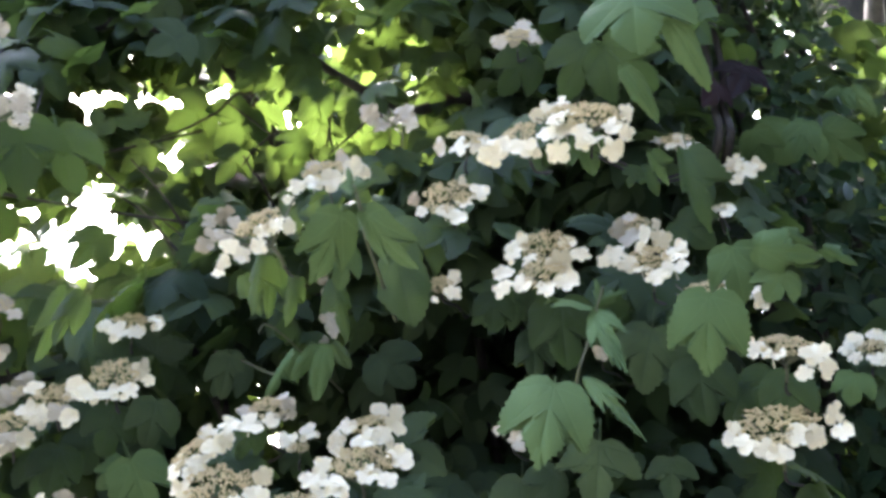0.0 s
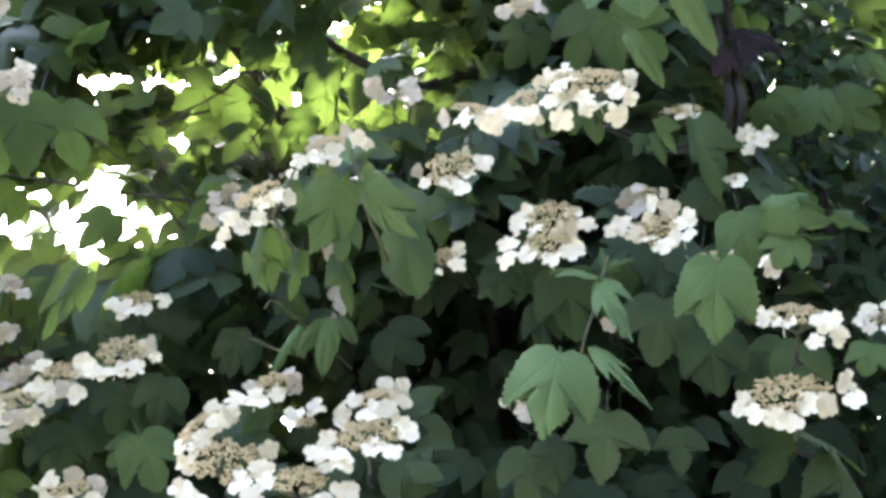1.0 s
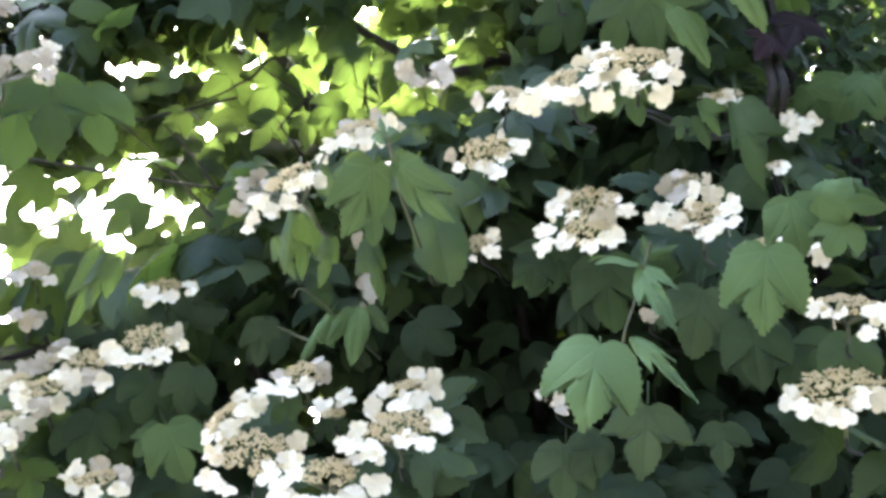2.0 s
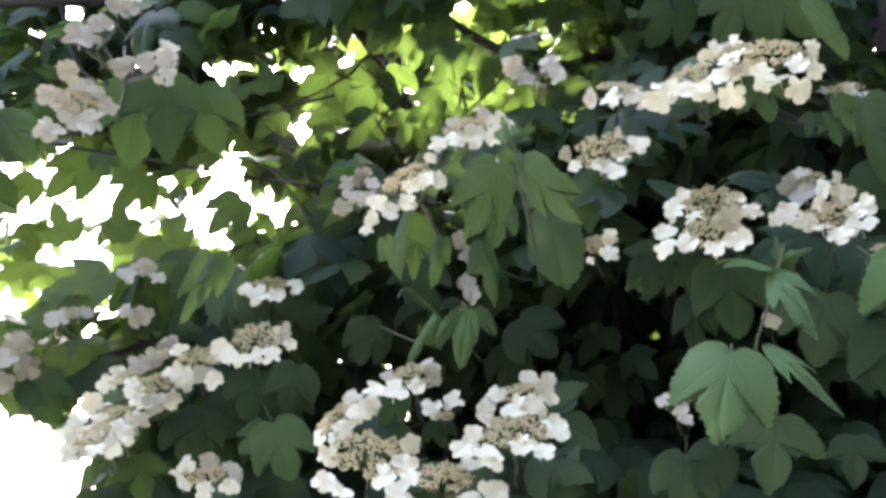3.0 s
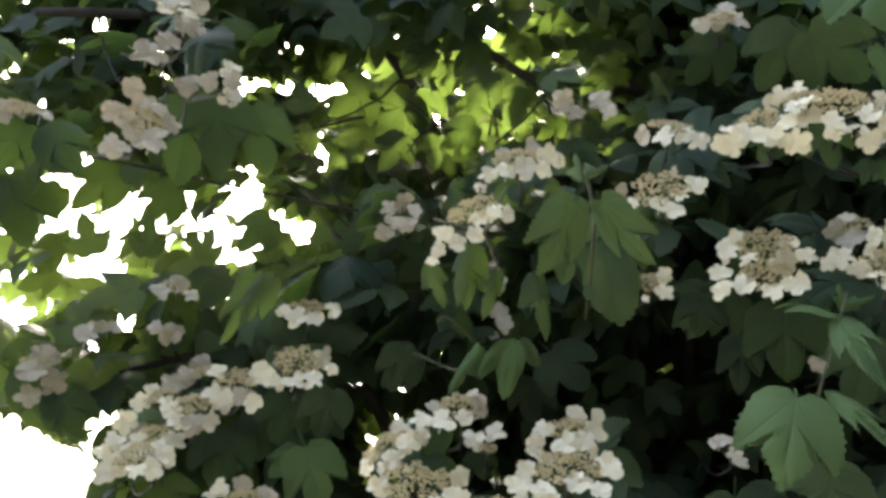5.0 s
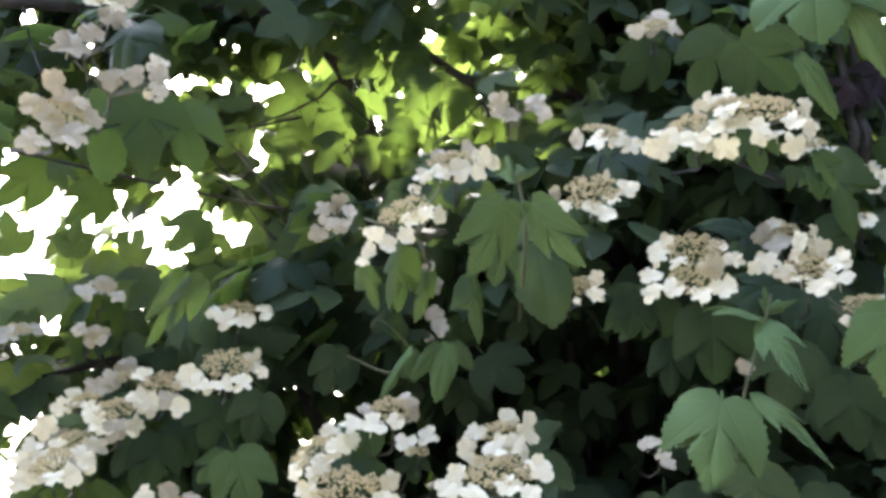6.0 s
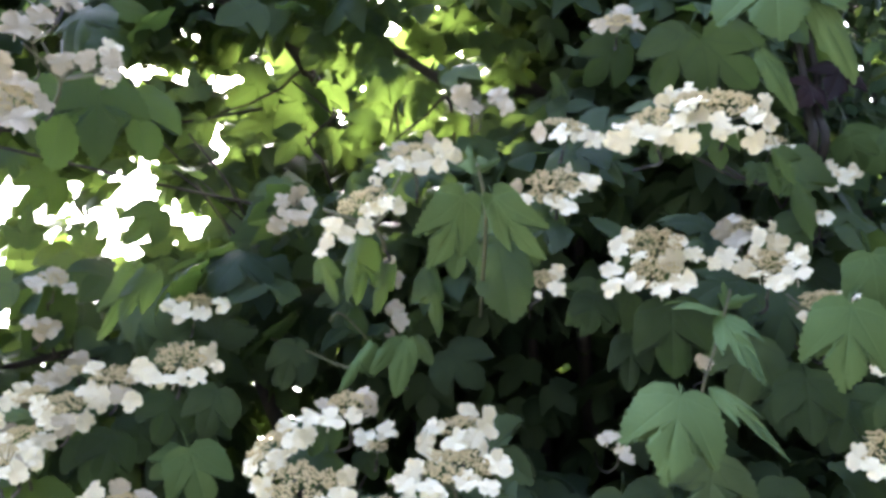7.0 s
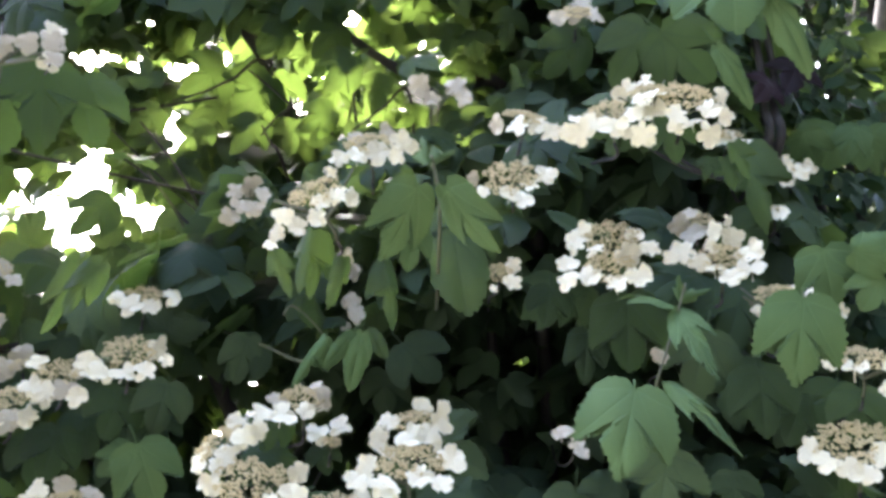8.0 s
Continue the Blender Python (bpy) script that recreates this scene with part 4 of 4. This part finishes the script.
leaf((-0.421, 1.057, 1.852), (-0.433, 1.042, 1.889), (0.295, -0.902, -0.316), 0, 0, 0.9)
leaf((-0.739, 0.974, 1.732), (-0.758, 0.983, 1.697), (0.559, -0.811, -0.173), 1, 0, 0.9)
leaf((-0.649, 0.945, 1.702), (-0.667, 0.956, 1.663), (0.516, -0.842, -0.156), 1, 0, 0.9)
leaf((-0.631, 0.926, 1.672), (-0.603, 0.951, 1.614), (0.495, -0.860, -0.124), 1, 0, 0.9)
leaf((-0.694, 0.939, 1.698), (-0.679, 0.961, 1.643), (0.536, -0.832, -0.143), 1, 0, 0.9)
leaf((-0.598, 0.939, 1.651), (-0.574, 0.960, 1.601), (0.469, -0.876, -0.109), 1, 0, 0.9)
leaf((0.280, 0.872, 1.798), (0.261, 0.895, 1.720), (-0.339, -0.902, -0.269), 1, 0, 0.9)
leaf((-0.320, 1.070, 2.117), (-0.376, 1.080, 2.077), (0.241, -0.845, -0.478), 0, 0, 1.0)
leaf((-0.265, 1.082, 2.117), (-0.306, 1.092, 2.043), (0.192, -0.862, -0.469), 0, 0, 0.95)
leaf((-0.223, 1.094, 2.179), (-0.220, 1.104, 2.128), (0.136, -0.847, -0.514), 0, 0, 1.1)
leaf((-0.242, 1.106, 2.135), (-0.255, 1.116, 2.070), (0.159, -0.864, -0.477), 0, 10, 0.8)
leaf((-0.109, 1.070, 2.124), (-0.121, 1.080, 2.070), (0.054, -0.869, -0.492), 0, 0, 1.0)
leaf((0.011, 1.082, 2.213), (0.017, 1.092, 2.170), (-0.051, -0.837, -0.544), 0, 0, 1.1)
leaf((-0.023, 1.094, 2.230), (-0.022, 1.104, 2.177), (-0.022, -0.837, -0.547), 0, 0, 1.0)
leaf((0.007, 1.106, 2.185), (0.004, 1.116, 2.127), (-0.044, -0.856, -0.515), 0, 0, 0.9)
leaf((-0.267, 1.070, 2.043), (-0.298, 1.080, 1.994), (0.196, -0.880, -0.432), 0, 0, 0.9)
leaf((-0.224, 1.082, 2.052), (-0.226, 1.092, 2.002), (0.147, -0.887, -0.438), 0, 0, 0.9)
leaf((-0.171, 1.094, 2.128), (-0.181, 1.104, 2.070), (0.102, -0.870, -0.483), 0, 0, 0.8)
leaf((-0.121, 1.106, 2.213), (-0.134, 1.116, 2.188), (0.060, -0.840, -0.540), 0, 0, 1.0)
leaf((-0.055, 1.070, 2.076), (-0.088, 1.080, 2.051), (0.018, -0.882, -0.471), 0, 0, 0.8)
leaf((-0.398, 1.082, 2.053), (-0.437, 1.092, 2.017), (0.297, -0.854, -0.428), 0, 0, 0.8)
leaf((-0.373, 1.094, 1.997), (-0.333, 1.104, 1.963), (0.251, -0.885, -0.393), 0, 0, 0.7)
leaf((-0.075, 1.106, 2.270), (-0.055, 1.116, 2.220), (0.011, -0.825, -0.565), 0, 0, 0.9)
leaf((-0.328, 1.070, 2.030), (-0.356, 1.080, 2.000), (0.243, -0.872, -0.425), 0, 0, 0.8)
leaf((0.063, 1.082, 2.253), (0.053, 1.092, 2.193), (-0.084, -0.824, -0.560), 0, 0, 0.8)
leaf((-0.169, 1.000, 2.151), (-0.201, 1.000, 2.099), (0.116, -0.837, -0.535), 1, 0, 1.0)
leaf((-0.149, 1.000, 2.105), (-0.181, 1.000, 2.053), (0.102, -0.856, -0.506), 1, 0, 0.9)
leaf((-0.166, 1.000, 2.027), (-0.211, 1.000, 1.995), (0.126, -0.880, -0.459), 1, 0, 0.8)
leaf((-0.229, 1.000, 2.136), (-0.270, 1.000, 2.101), (0.171, -0.832, -0.527), 1, 0, 0.8)
leaf((-0.425, 0.980, 2.016), (-0.442, 0.980, 2.055), (0.333, -0.823, -0.460), 0, 0, 1.0)
leaf((-0.385, 0.980, 2.028), (-0.397, 0.980, 2.071), (0.297, -0.828, -0.475), 0, 0, 0.9)
leaf((0.540, 0.980, 2.101), (0.553, 0.980, 2.069), (-0.472, -0.752, -0.460), 4, 0, 0.7, True)
leaf((0.551, 0.980, 2.104), (0.579, 0.980, 2.061), (-0.484, -0.748, -0.455), 4, 0, 0.6, True)
leaf((0.537, 0.980, 2.100), (0.514, 0.980, 2.089), (-0.458, -0.756, -0.469), 4, 0, 0.7, True)
leaf((0.490, 1.020, 2.205), (0.474, 1.020, 2.172), (-0.404, -0.753, -0.520), 4, 0, 0.7, True)
leaf((0.507, 1.020, 2.210), (0.528, 1.020, 2.191), (-0.424, -0.741, -0.521), 4, 0, 0.7, True)
leaf((-0.628, 1.020, 1.954), (-0.685, 1.020, 1.899), (0.491, -0.802, -0.341), 6, 10, 0.8)
leaf((-0.558, 1.040, 1.940), (-0.589, 1.020, 1.878), (0.437, -0.834, -0.337), 6, 0, 0.8)
leaf((-0.417, 1.020, 1.897), (-0.447, 1.000, 1.842), (0.343, -0.880, -0.327), 6, 10, 0.8)
leaf((-0.703, 1.020, 1.927), (-0.720, 1.000, 1.873), (0.531, -0.786, -0.317), 6, 10, 0.7)
leaf((0.107, 0.740, 1.579), (0.084, 0.760, 1.551), (-0.197, -0.977, -0.081), 1, 0, 0.9)
leaf((0.256, 0.800, 1.690), (0.265, 0.820, 1.633), (-0.364, -0.913, -0.183), 6, 0, 1.0)
leaf((0.306, 0.820, 1.674), (0.292, 0.840, 1.630), (-0.394, -0.904, -0.166), 1, 0, 1.0)
leaf((0.100, 0.800, 1.715), (0.100, 0.820, 1.671), (-0.184, -0.956, -0.230), 6, 0, 0.8)
leaf((0.080, 0.800, 1.750), (0.055, 0.810, 1.717), (-0.144, -0.949, -0.280), 6, 0, 0.8)
leaf((0.325, 0.760, 1.669), (0.325, 0.780, 1.624), (-0.446, -0.879, -0.168), 1, 0, 1.0)
leaf((0.275, 0.830, 1.930), (0.301, 0.860, 1.844), (-0.352, -0.848, -0.398), 2, 20, 0.55)
leaf((0.401, 0.950, 2.020), (0.430, 0.980, 1.988), (-0.402, -0.808, -0.431), 6, 0, 0.9, True)
leaf((0.475, 0.960, 2.039), (0.462, 0.980, 1.994), (-0.436, -0.790, -0.430), 6, 0, 0.9, True)
leaf((-0.137, 0.700, 1.752), (-0.143, 0.720, 1.706), (0.125, -0.942, -0.311), 6, 10, 0.5)
leaf((-0.185, 0.800, 1.769), (-0.170, 0.820, 1.733), (0.154, -0.942, -0.298), 2, 0, 0.5)
leaf((-0.319, 0.750, 1.732), (-0.352, 0.780, 1.694), (0.350, -0.902, -0.255), 6, 20, 0.45)
leaf((-0.347, 0.780, 1.745), (-0.375, 0.800, 1.683), (0.367, -0.897, -0.247), 6, -20, 0.4)
leaf((-0.222, 0.930, 1.720), (-0.234, 0.950, 1.676), (0.188, -0.961, -0.204), 6, 0, 0.9)
leaf((-0.287, 0.900, 1.663), (-0.301, 0.920, 1.616), (0.265, -0.953, -0.146), 6, 0, 1.0)
leaf((-0.330, 0.900, 1.655), (-0.346, 0.920, 1.608), (0.308, -0.942, -0.136), 1, 0, 1.0)
leaf((-0.381, 0.900, 1.614), (-0.395, 0.920, 1.568), (0.357, -0.930, -0.091), 1, 0, 1.0)
leaf((-0.312, 0.950, 1.647), (-0.304, 0.970, 1.601), (0.265, -0.956, -0.122), 1, 0, 1.0)
leaf((-0.405, 0.920, 1.611), (-0.410, 0.940, 1.560), (0.368, -0.926, -0.083), 1, 0, 1.0)

MAROON_LEAF = make_mesh("leaf", *leaf_shape(random.Random(3), "open")[:2], MAROON, leaf_shape(random.Random(3), "open")[2])


def maroon_leaf(base, tip, facing):
    tagged(leaf(base, tip, facing, 0), "dark maroon leaf").data = MAROON_LEAF


maroon_leaf((0.362, 0.940, 2.081), (0.331, 0.930, 2.042), (-0.350, -0.798, -0.491))
maroon_leaf((0.398, 0.940, 2.109), (0.370, 0.930, 2.055), (-0.375, -0.782, -0.498))

# ---- foliage of the shrub ----


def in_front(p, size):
    """Whether a leaf at p would hide a flower head or a single leaf from the camera's viewpoint."""
    way = p - VIEWPOINT
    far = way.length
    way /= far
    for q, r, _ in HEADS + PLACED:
        d = q - VIEWPOINT
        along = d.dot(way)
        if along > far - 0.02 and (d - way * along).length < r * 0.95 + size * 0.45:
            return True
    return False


rng = random.Random(21)
CLUMP = [leaf_shape(rng, o, 0.16, 2, d, c, f, 0.02, 0) for o, d, c, f in (("open", 0.15, 0.2, 0.15), ("hanging", 0.4, 0.35, 0.15), ("open", 0.3, 0.9, 0.05), ("hanging", 0.7, 0.5, 0.1))]


class Bunch:
    def __init__(self):
        self.v, self.f, self.uv, self.n = [], [], [], 0

    def add(self, m, shape):
        v, f, uv = shape
        a = np.array(v)
        mm = np.array(m)
        self.v.append(a @ mm[:3, :3].T + mm[:3, 3])
        self.f += [tuple(i + self.n for i in q) for q in f]
        self.uv += uv
        self.n += len(v)

    def build(self, name, mat, parent, label):
        verts = np.concatenate(self.v) - np.array(SHRUB_AT if parent is shrub else parent.location)
        ob = mesh_object(name, verts.tolist(), self.f, mat, parent, self.uv, True, label)
        return tagged(ob, kind="stuff")


def hanging(p, size, rng, lift=0.6):
    """The frame of a leaf at p, hanging outwards and down with its upper side to the light."""
    facing = Vector((rng.gauss(0, 0.45), -0.55 + rng.gauss(0, 0.4), lift + rng.gauss(0, 0.3))).normalized()
    tip = Vector((rng.gauss(0, 0.7), -0.35 + rng.gauss(0, 0.4), -0.75 + rng.gauss(0, 0.35))).normalized()
    return leaf_frame(p, p + tip * size, facing, rng.uniform(-25, 25), rng.uniform(0.85, 1.1))


def scatter(count, box, sizes, bunch, keep, single=0, shapes=CLUMP, lift=0.6, clear=0.16, thinned=True, near_y=9.0):
    placed = singles = 0
    x0, x1, y0, y1, z0, z1 = box
    for _ in range(count * 6):
        if placed >= count:
            break
        p = Vector((rng.uniform(x0, x1), rng.uniform(y0, y1), rng.uniform(z0, z1)))
        size = rng.uniform(*sizes)
        if not keep(p, size):
            continue
        m = hanging(p, size, rng, lift)
        mid = m @ Vector((0, 0.5, 0))
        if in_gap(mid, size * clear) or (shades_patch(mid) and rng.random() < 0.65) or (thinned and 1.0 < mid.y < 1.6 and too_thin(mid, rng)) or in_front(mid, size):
            continue
        placed += 1
        if singles < single and mid.y < near_y:
            singles += 1
            ob = new("leaf", LEAVES[rng.randrange(4)])
            ob.parent = shrub
            ob.matrix_basis = Matrix.Translation(-SHRUB_AT) @ m
        else:
            bunch.add(m, rng.choice(shapes))


def front(p):
    """Depth of the leaf wall's face."""
    x, z = on_plane(p)
    deep_in = max((1 - ((x - hx) / rx) ** 2 - ((z - hz) / rz) ** 2) * d for hx, hz, rx, rz, d in HOLLOWS)
    return 0.90 + 0.10 * noise.noise(Vector((p.x * 4, p.z * 4, 0.3))) + 0.12 * max(0, 1.6 - p.z) + max(0.0, min(0.40, 2.4 * deep_in))


# shaded hollows between the flowering branches, set in the camera's view: place, half width, half height, depth
HOLLOWS = [(0.12, 1.74, 0.30, 0.15, 0.24), (-0.15, 1.66, 0.26, 0.14, 0.2), (0.50, 1.70, 0.26, 0.26, 0.24), (0.28, 1.98, 0.22, 0.07, 0.14), (0.62, 2.1, 0.12, 0.3, 0.14)]


def roof(p):
    """Height of the shrub's top, out of view and cut low where the sun is let in."""
    if -0.46 < p.x < -0.02 and p.y > 1.06:
        return 2.12 + 0.5 * (p.y - 1.06) + 0.08 * noise.noise(p * 3)
    return 3.15 - 0.75 * max(0, abs(p.x - 0.1) - 0.3) ** 1.3 - 0.9 * (p.y - 1.45) ** 2 + 0.35 * noise.noise(p * 2.5)


def right_edge(p):
    """Whether p is inside the shrub's side towards the small-leaved one."""
    return p.z < 1.9 or p.x < 0.45 + 0.12 * noise.noise(p * 5) + 0.2 * max(0.0, p.y - 1.2)


near = Bunch()
# leaves in pairs below each flower head
for at, size, facing in LEAFY:
    back = (at - VIEWPOINT).normalized()
    for k in range(4):
        length = rng.uniform(0.045, 0.07)
        p = at - facing * size * rng.uniform(0.5, 0.9) + back * rng.uniform(0.015, 0.06) + Vector((rng.uniform(-0.03, 0.03), 0, rng.uniform(-0.02, 0.01)))
        a = rng.uniform(0, 6.28)
        tip = (Vector((math.cos(a), -0.15 + 0.3 * rng.random(), 0.8 * math.sin(a) - 0.35))).normalized()
        m = leaf_frame(p, p + tip * length, Vector((rng.gauss(0, 0.3), -0.7, 0.6)), rng.uniform(-25, 25), rng.uniform(0.9, 1.1))
        mid = m @ Vector((0, 0.5, 0))
        if in_gap(mid, length * 0.3) or in_front(mid, length):
            continue
        ob = new("leaf", LEAVES[rng.randrange(4)])
        ob.parent = shrub
        ob.matrix_basis = Matrix.Translation(-SHRUB_AT) @ m
scatter(130, (-0.85, 0.75, 0.80, 1.05, 1.40, 2.20), (0.05, 0.085), near, lambda p, s: p.y > front(p), single=110)
scatter(11500, (-1.15, 0.62, 0.92, 1.70, 1.05, 3.2), (0.045, 0.078), near, lambda p, s: p.y > front(p) + 0.02 and p.z < roof(p) and (p.x > -0.8 or p.y < 1.2 + (p.x + 1.1)) and right_edge(p), single=110, near_y=1.0)
# shaded leaves at the back of the hollows
scatter(150, (-0.15, 0.50, 1.10, 1.32, 1.48, 1.88), (0.05, 0.078), near, lambda p, s: True)
# a close back layer, which keeps the wall shut beside the thin part
scatter(2200, (-1.0, -0.42, 1.15, 1.55, 1.95, 2.75), (0.06, 0.085), near, lambda p, s: not (p.x > -0.62 and on_plane(p)[1] < 2.12), clear=0.45)
scatter(1700, (-1.05, -0.40, 1.28, 1.75, 1.58, 1.98), (0.05, 0.075), near, lambda p, s: True, clear=0.45)
scatter(2600, (0.05, 0.62, 1.25, 1.65, 1.9, 2.9), (0.06, 0.085), near, lambda p, s: p.z < roof(p) and right_edge(p))
scatter(260, (-0.5, 0.1, 1.15, 1.4, 2.3, 2.8), (0.06, 0.085), near, lambda p, s: on_plane(p)[1] > 2.30, clear=0.3)
# sunlit leaves hanging along the lower top
scatter(170, (-0.46, 0.08, 1.08, 1.4, 1.98, 2.45), (0.06, 0.085), near, lambda p, s: on_plane(p)[1] > 2.0, lift=-0.2, thinned=False)
# shaded leaves before the lit ones, densest along the top
scatter(46, (-0.50, 0.10, 0.90, 1.03, 1.95, 2.22), (0.05, 0.075), near, lambda p, s: on_plane(p)[1] > 2.20 + 0.03 * noise.noise(p * 6), thinned=False)
scatter(14, (-0.46, 0.06, 0.92, 1.03, 1.88, 2.15), (0.045, 0.07), near, lambda p, s: 2.02 < on_plane(p)[1] < 2.22, thinned=False)
# single leaves that reach into the openings
scatter(100, (-1.0, -0.36, 1.05, 1.45, 1.70, 2.08), (0.038, 0.062), near, lambda p, s: True, lift=0.0, clear=-0.38)
scatter(60, (-0.18, 0.12, 0.92, 1.05, 1.93, 2.12), (0.05, 0.075), near, lambda p, s: True, thinned=False)
near.build("foliage", FOLIAGE, shrub, "dense lobed green leaves of the shrub's outer wall")
deep = Bunch()
scatter(6500, (-0.35, 1.2, 1.5, 2.6, 0.6, 3.1), (0.06, 0.095), deep, lambda p, s: p.z < (min(roof(p), 1.55 + 0.36 * p.y) if p.x < 0.15 else 3.0 - 0.5 * max(0.0, p.x - 0.5) - 0.25 * max(0.0, p.y - 1.9) + 0.3 * noise.noise(p * 2.5)) and p.x > -0.30 + 0.1 * noise.noise(p * 4) and ((p.x - 0.35) / 0.85) ** 2 + ((p.y - 1.5) / 1.1) ** 2 < 1.0 + 0.3 * noise.noise(p * 2))
scatter(1500, (-0.6, 1.2, 1.1, 2.5, 0.15, 1.2), (0.07, 0.11), deep, lambda p, s: p.y > 1.1 + 0.2 * noise.noise(p * 3))
scatter(1800, (-0.5, 1.0, 0.95, 1.9, 0.12, 1.1), (0.06, 0.10), deep, lambda p, s: ((p.x - 0.25) / 0.85) ** 2 + ((p.y - 1.55) / 0.65) ** 2 < 1.0 + 0.5 * noise.noise(p * 3) and p.y > 1.05 + 0.15 * noise.noise(p * 4))
scatter(2300, (-0.7, 0.35, 1.7, 2.0, 1.95, 2.9), (0.05, 0.08), deep, lambda p, s: ((p.x + 0.15) / 0.6) ** 2 + ((p.z - 2.3) / 0.65) ** 2 < 1.0 + 0.5 * noise.noise(p * 3) and p.z < 1.5 + 0.65 * p.y, lift=-0.2)
deep.build("foliage", FOLIAGE, shrub, "shaded inner leaves of the shrub")


# ---- the small-leaved shrub and the trunk beside it ----
oval = [(0.0, 0.0, 0.0), (0.18, 0.2, 0.03), (0.30, 0.5, 0.02), (0.2, 0.8, -0.03), (0.0, 1.0, -0.10), (-0.2, 0.8, -0.03), (-0.30, 0.5, 0.02), (-0.18, 0.2, 0.03), (0.0, 0.5, -0.03)]
oval_faces = [(8, k, (k + 1) % 8) for k in range(8)]
OVAL = [(oval, oval_faces, [(x, y) for x, y, z in oval])]
small = tagged(new("small_leaved_shrub"), "dark evergreen shrub with many small oval leaves", "shrub")
small.location = (0.95, 1.7, 0.0)
leaves_small = Bunch()
scatter(22000, (0.50, 1.5, 1.05, 1.9, 0.2, 3.0), (0.028, 0.050), leaves_small, lambda p, s: noise.noise(p * 6) > -0.38 and ((p.x - 0.98) / 0.5) ** 2 + ((p.y - 1.5) / 0.45) ** 2 < 1.0 + 0.4 * noise.noise(p * 3) and p.y > 1.1 + 0.15 * noise.noise(p * 3) and not (on_plane(p)[0] > 0.65 and on_plane(p)[1] > 2.08 + 0.1 * noise.noise(p * 5)), shapes=OVAL)
leaves_small.build("small_foliage", IVY, small, "small oval dark green leaves")
for k in range(6):
    x, y = 0.62 + 0.11 * k + rng.uniform(-0.03, 0.03), 1.45 + rng.uniform(-0.12, 0.2)
    line = bezier([(0.95 + (x - 0.95) * 0.4, 1.7, 0.0), (x, y, 1.2), (x + rng.uniform(-0.05, 0.05), y, 2.1), (x + rng.uniform(-0.1, 0.1), y, 2.9)], 6)
    v, f = tube(line, [0.016 - 0.010 * i / (len(line) - 1) for i in range(len(line))], 7)
    mesh_object("stem", [p - Vector(small.location) for p in v], f, BARK, small)

trunk_line = bezier([(1.42, 2.3, -0.05), (1.40, 2.3, 1.2), (1.36, 2.28, 2.4), (1.34, 2.3, 4.2)], 8)
tv, tf = tube(trunk_line, [0.15 - 0.03 * k / (len(trunk_line) - 1) + 0.05 * max(0, 1 - k / 3) for k in range(len(trunk_line))], 14)
tree = tagged(new("tree"), "dark-barked tree behind the shrubs, with unseen foliage added overhead for shade", "tree")
tree.location = (1.42, 2.3, 0.0)
mesh_object("trunk", [p - Vector(tree.location) for p in tv], tf, BARK, tree)

# foliage and limbs added out of view, over the front right, to shade it
crown = Bunch()
centres = [(Vector((1.25 + rng.gauss(0, 0.6), 1.3 + rng.gauss(0, 0.95), 4.1 + rng.gauss(0, 0.45))), rng.uniform(0.4, 0.7)) for _ in range(36)]
for q, r in centres:
    line = bezier([(1.36, 2.3, 2.9 + 0.4 * (q.z - 3.4)), Vector((1.36, 2.3, q.z)).lerp(q, 0.5) + Vector((0, 0, -0.15)), q], 5)
    v, f = tube(line, [0.035 - 0.028 * k / (len(line) - 1) for k in range(len(line))], 6)
    mesh_object("limb", [p - Vector(tree.location) for p in v], f, BARK, tree)
    for _ in range(330):
        p = q + Vector((rng.gauss(0, 1), rng.gauss(0, 1), rng.gauss(0, 0.7))).normalized() * r * rng.random() ** 0.4
        crown.add(hanging(p, rng.uniform(0.07, 0.11), rng), OVAL[0])
crown.build("crown", IVY, tree, "unseen small green leaves added overhead to shade the right side")
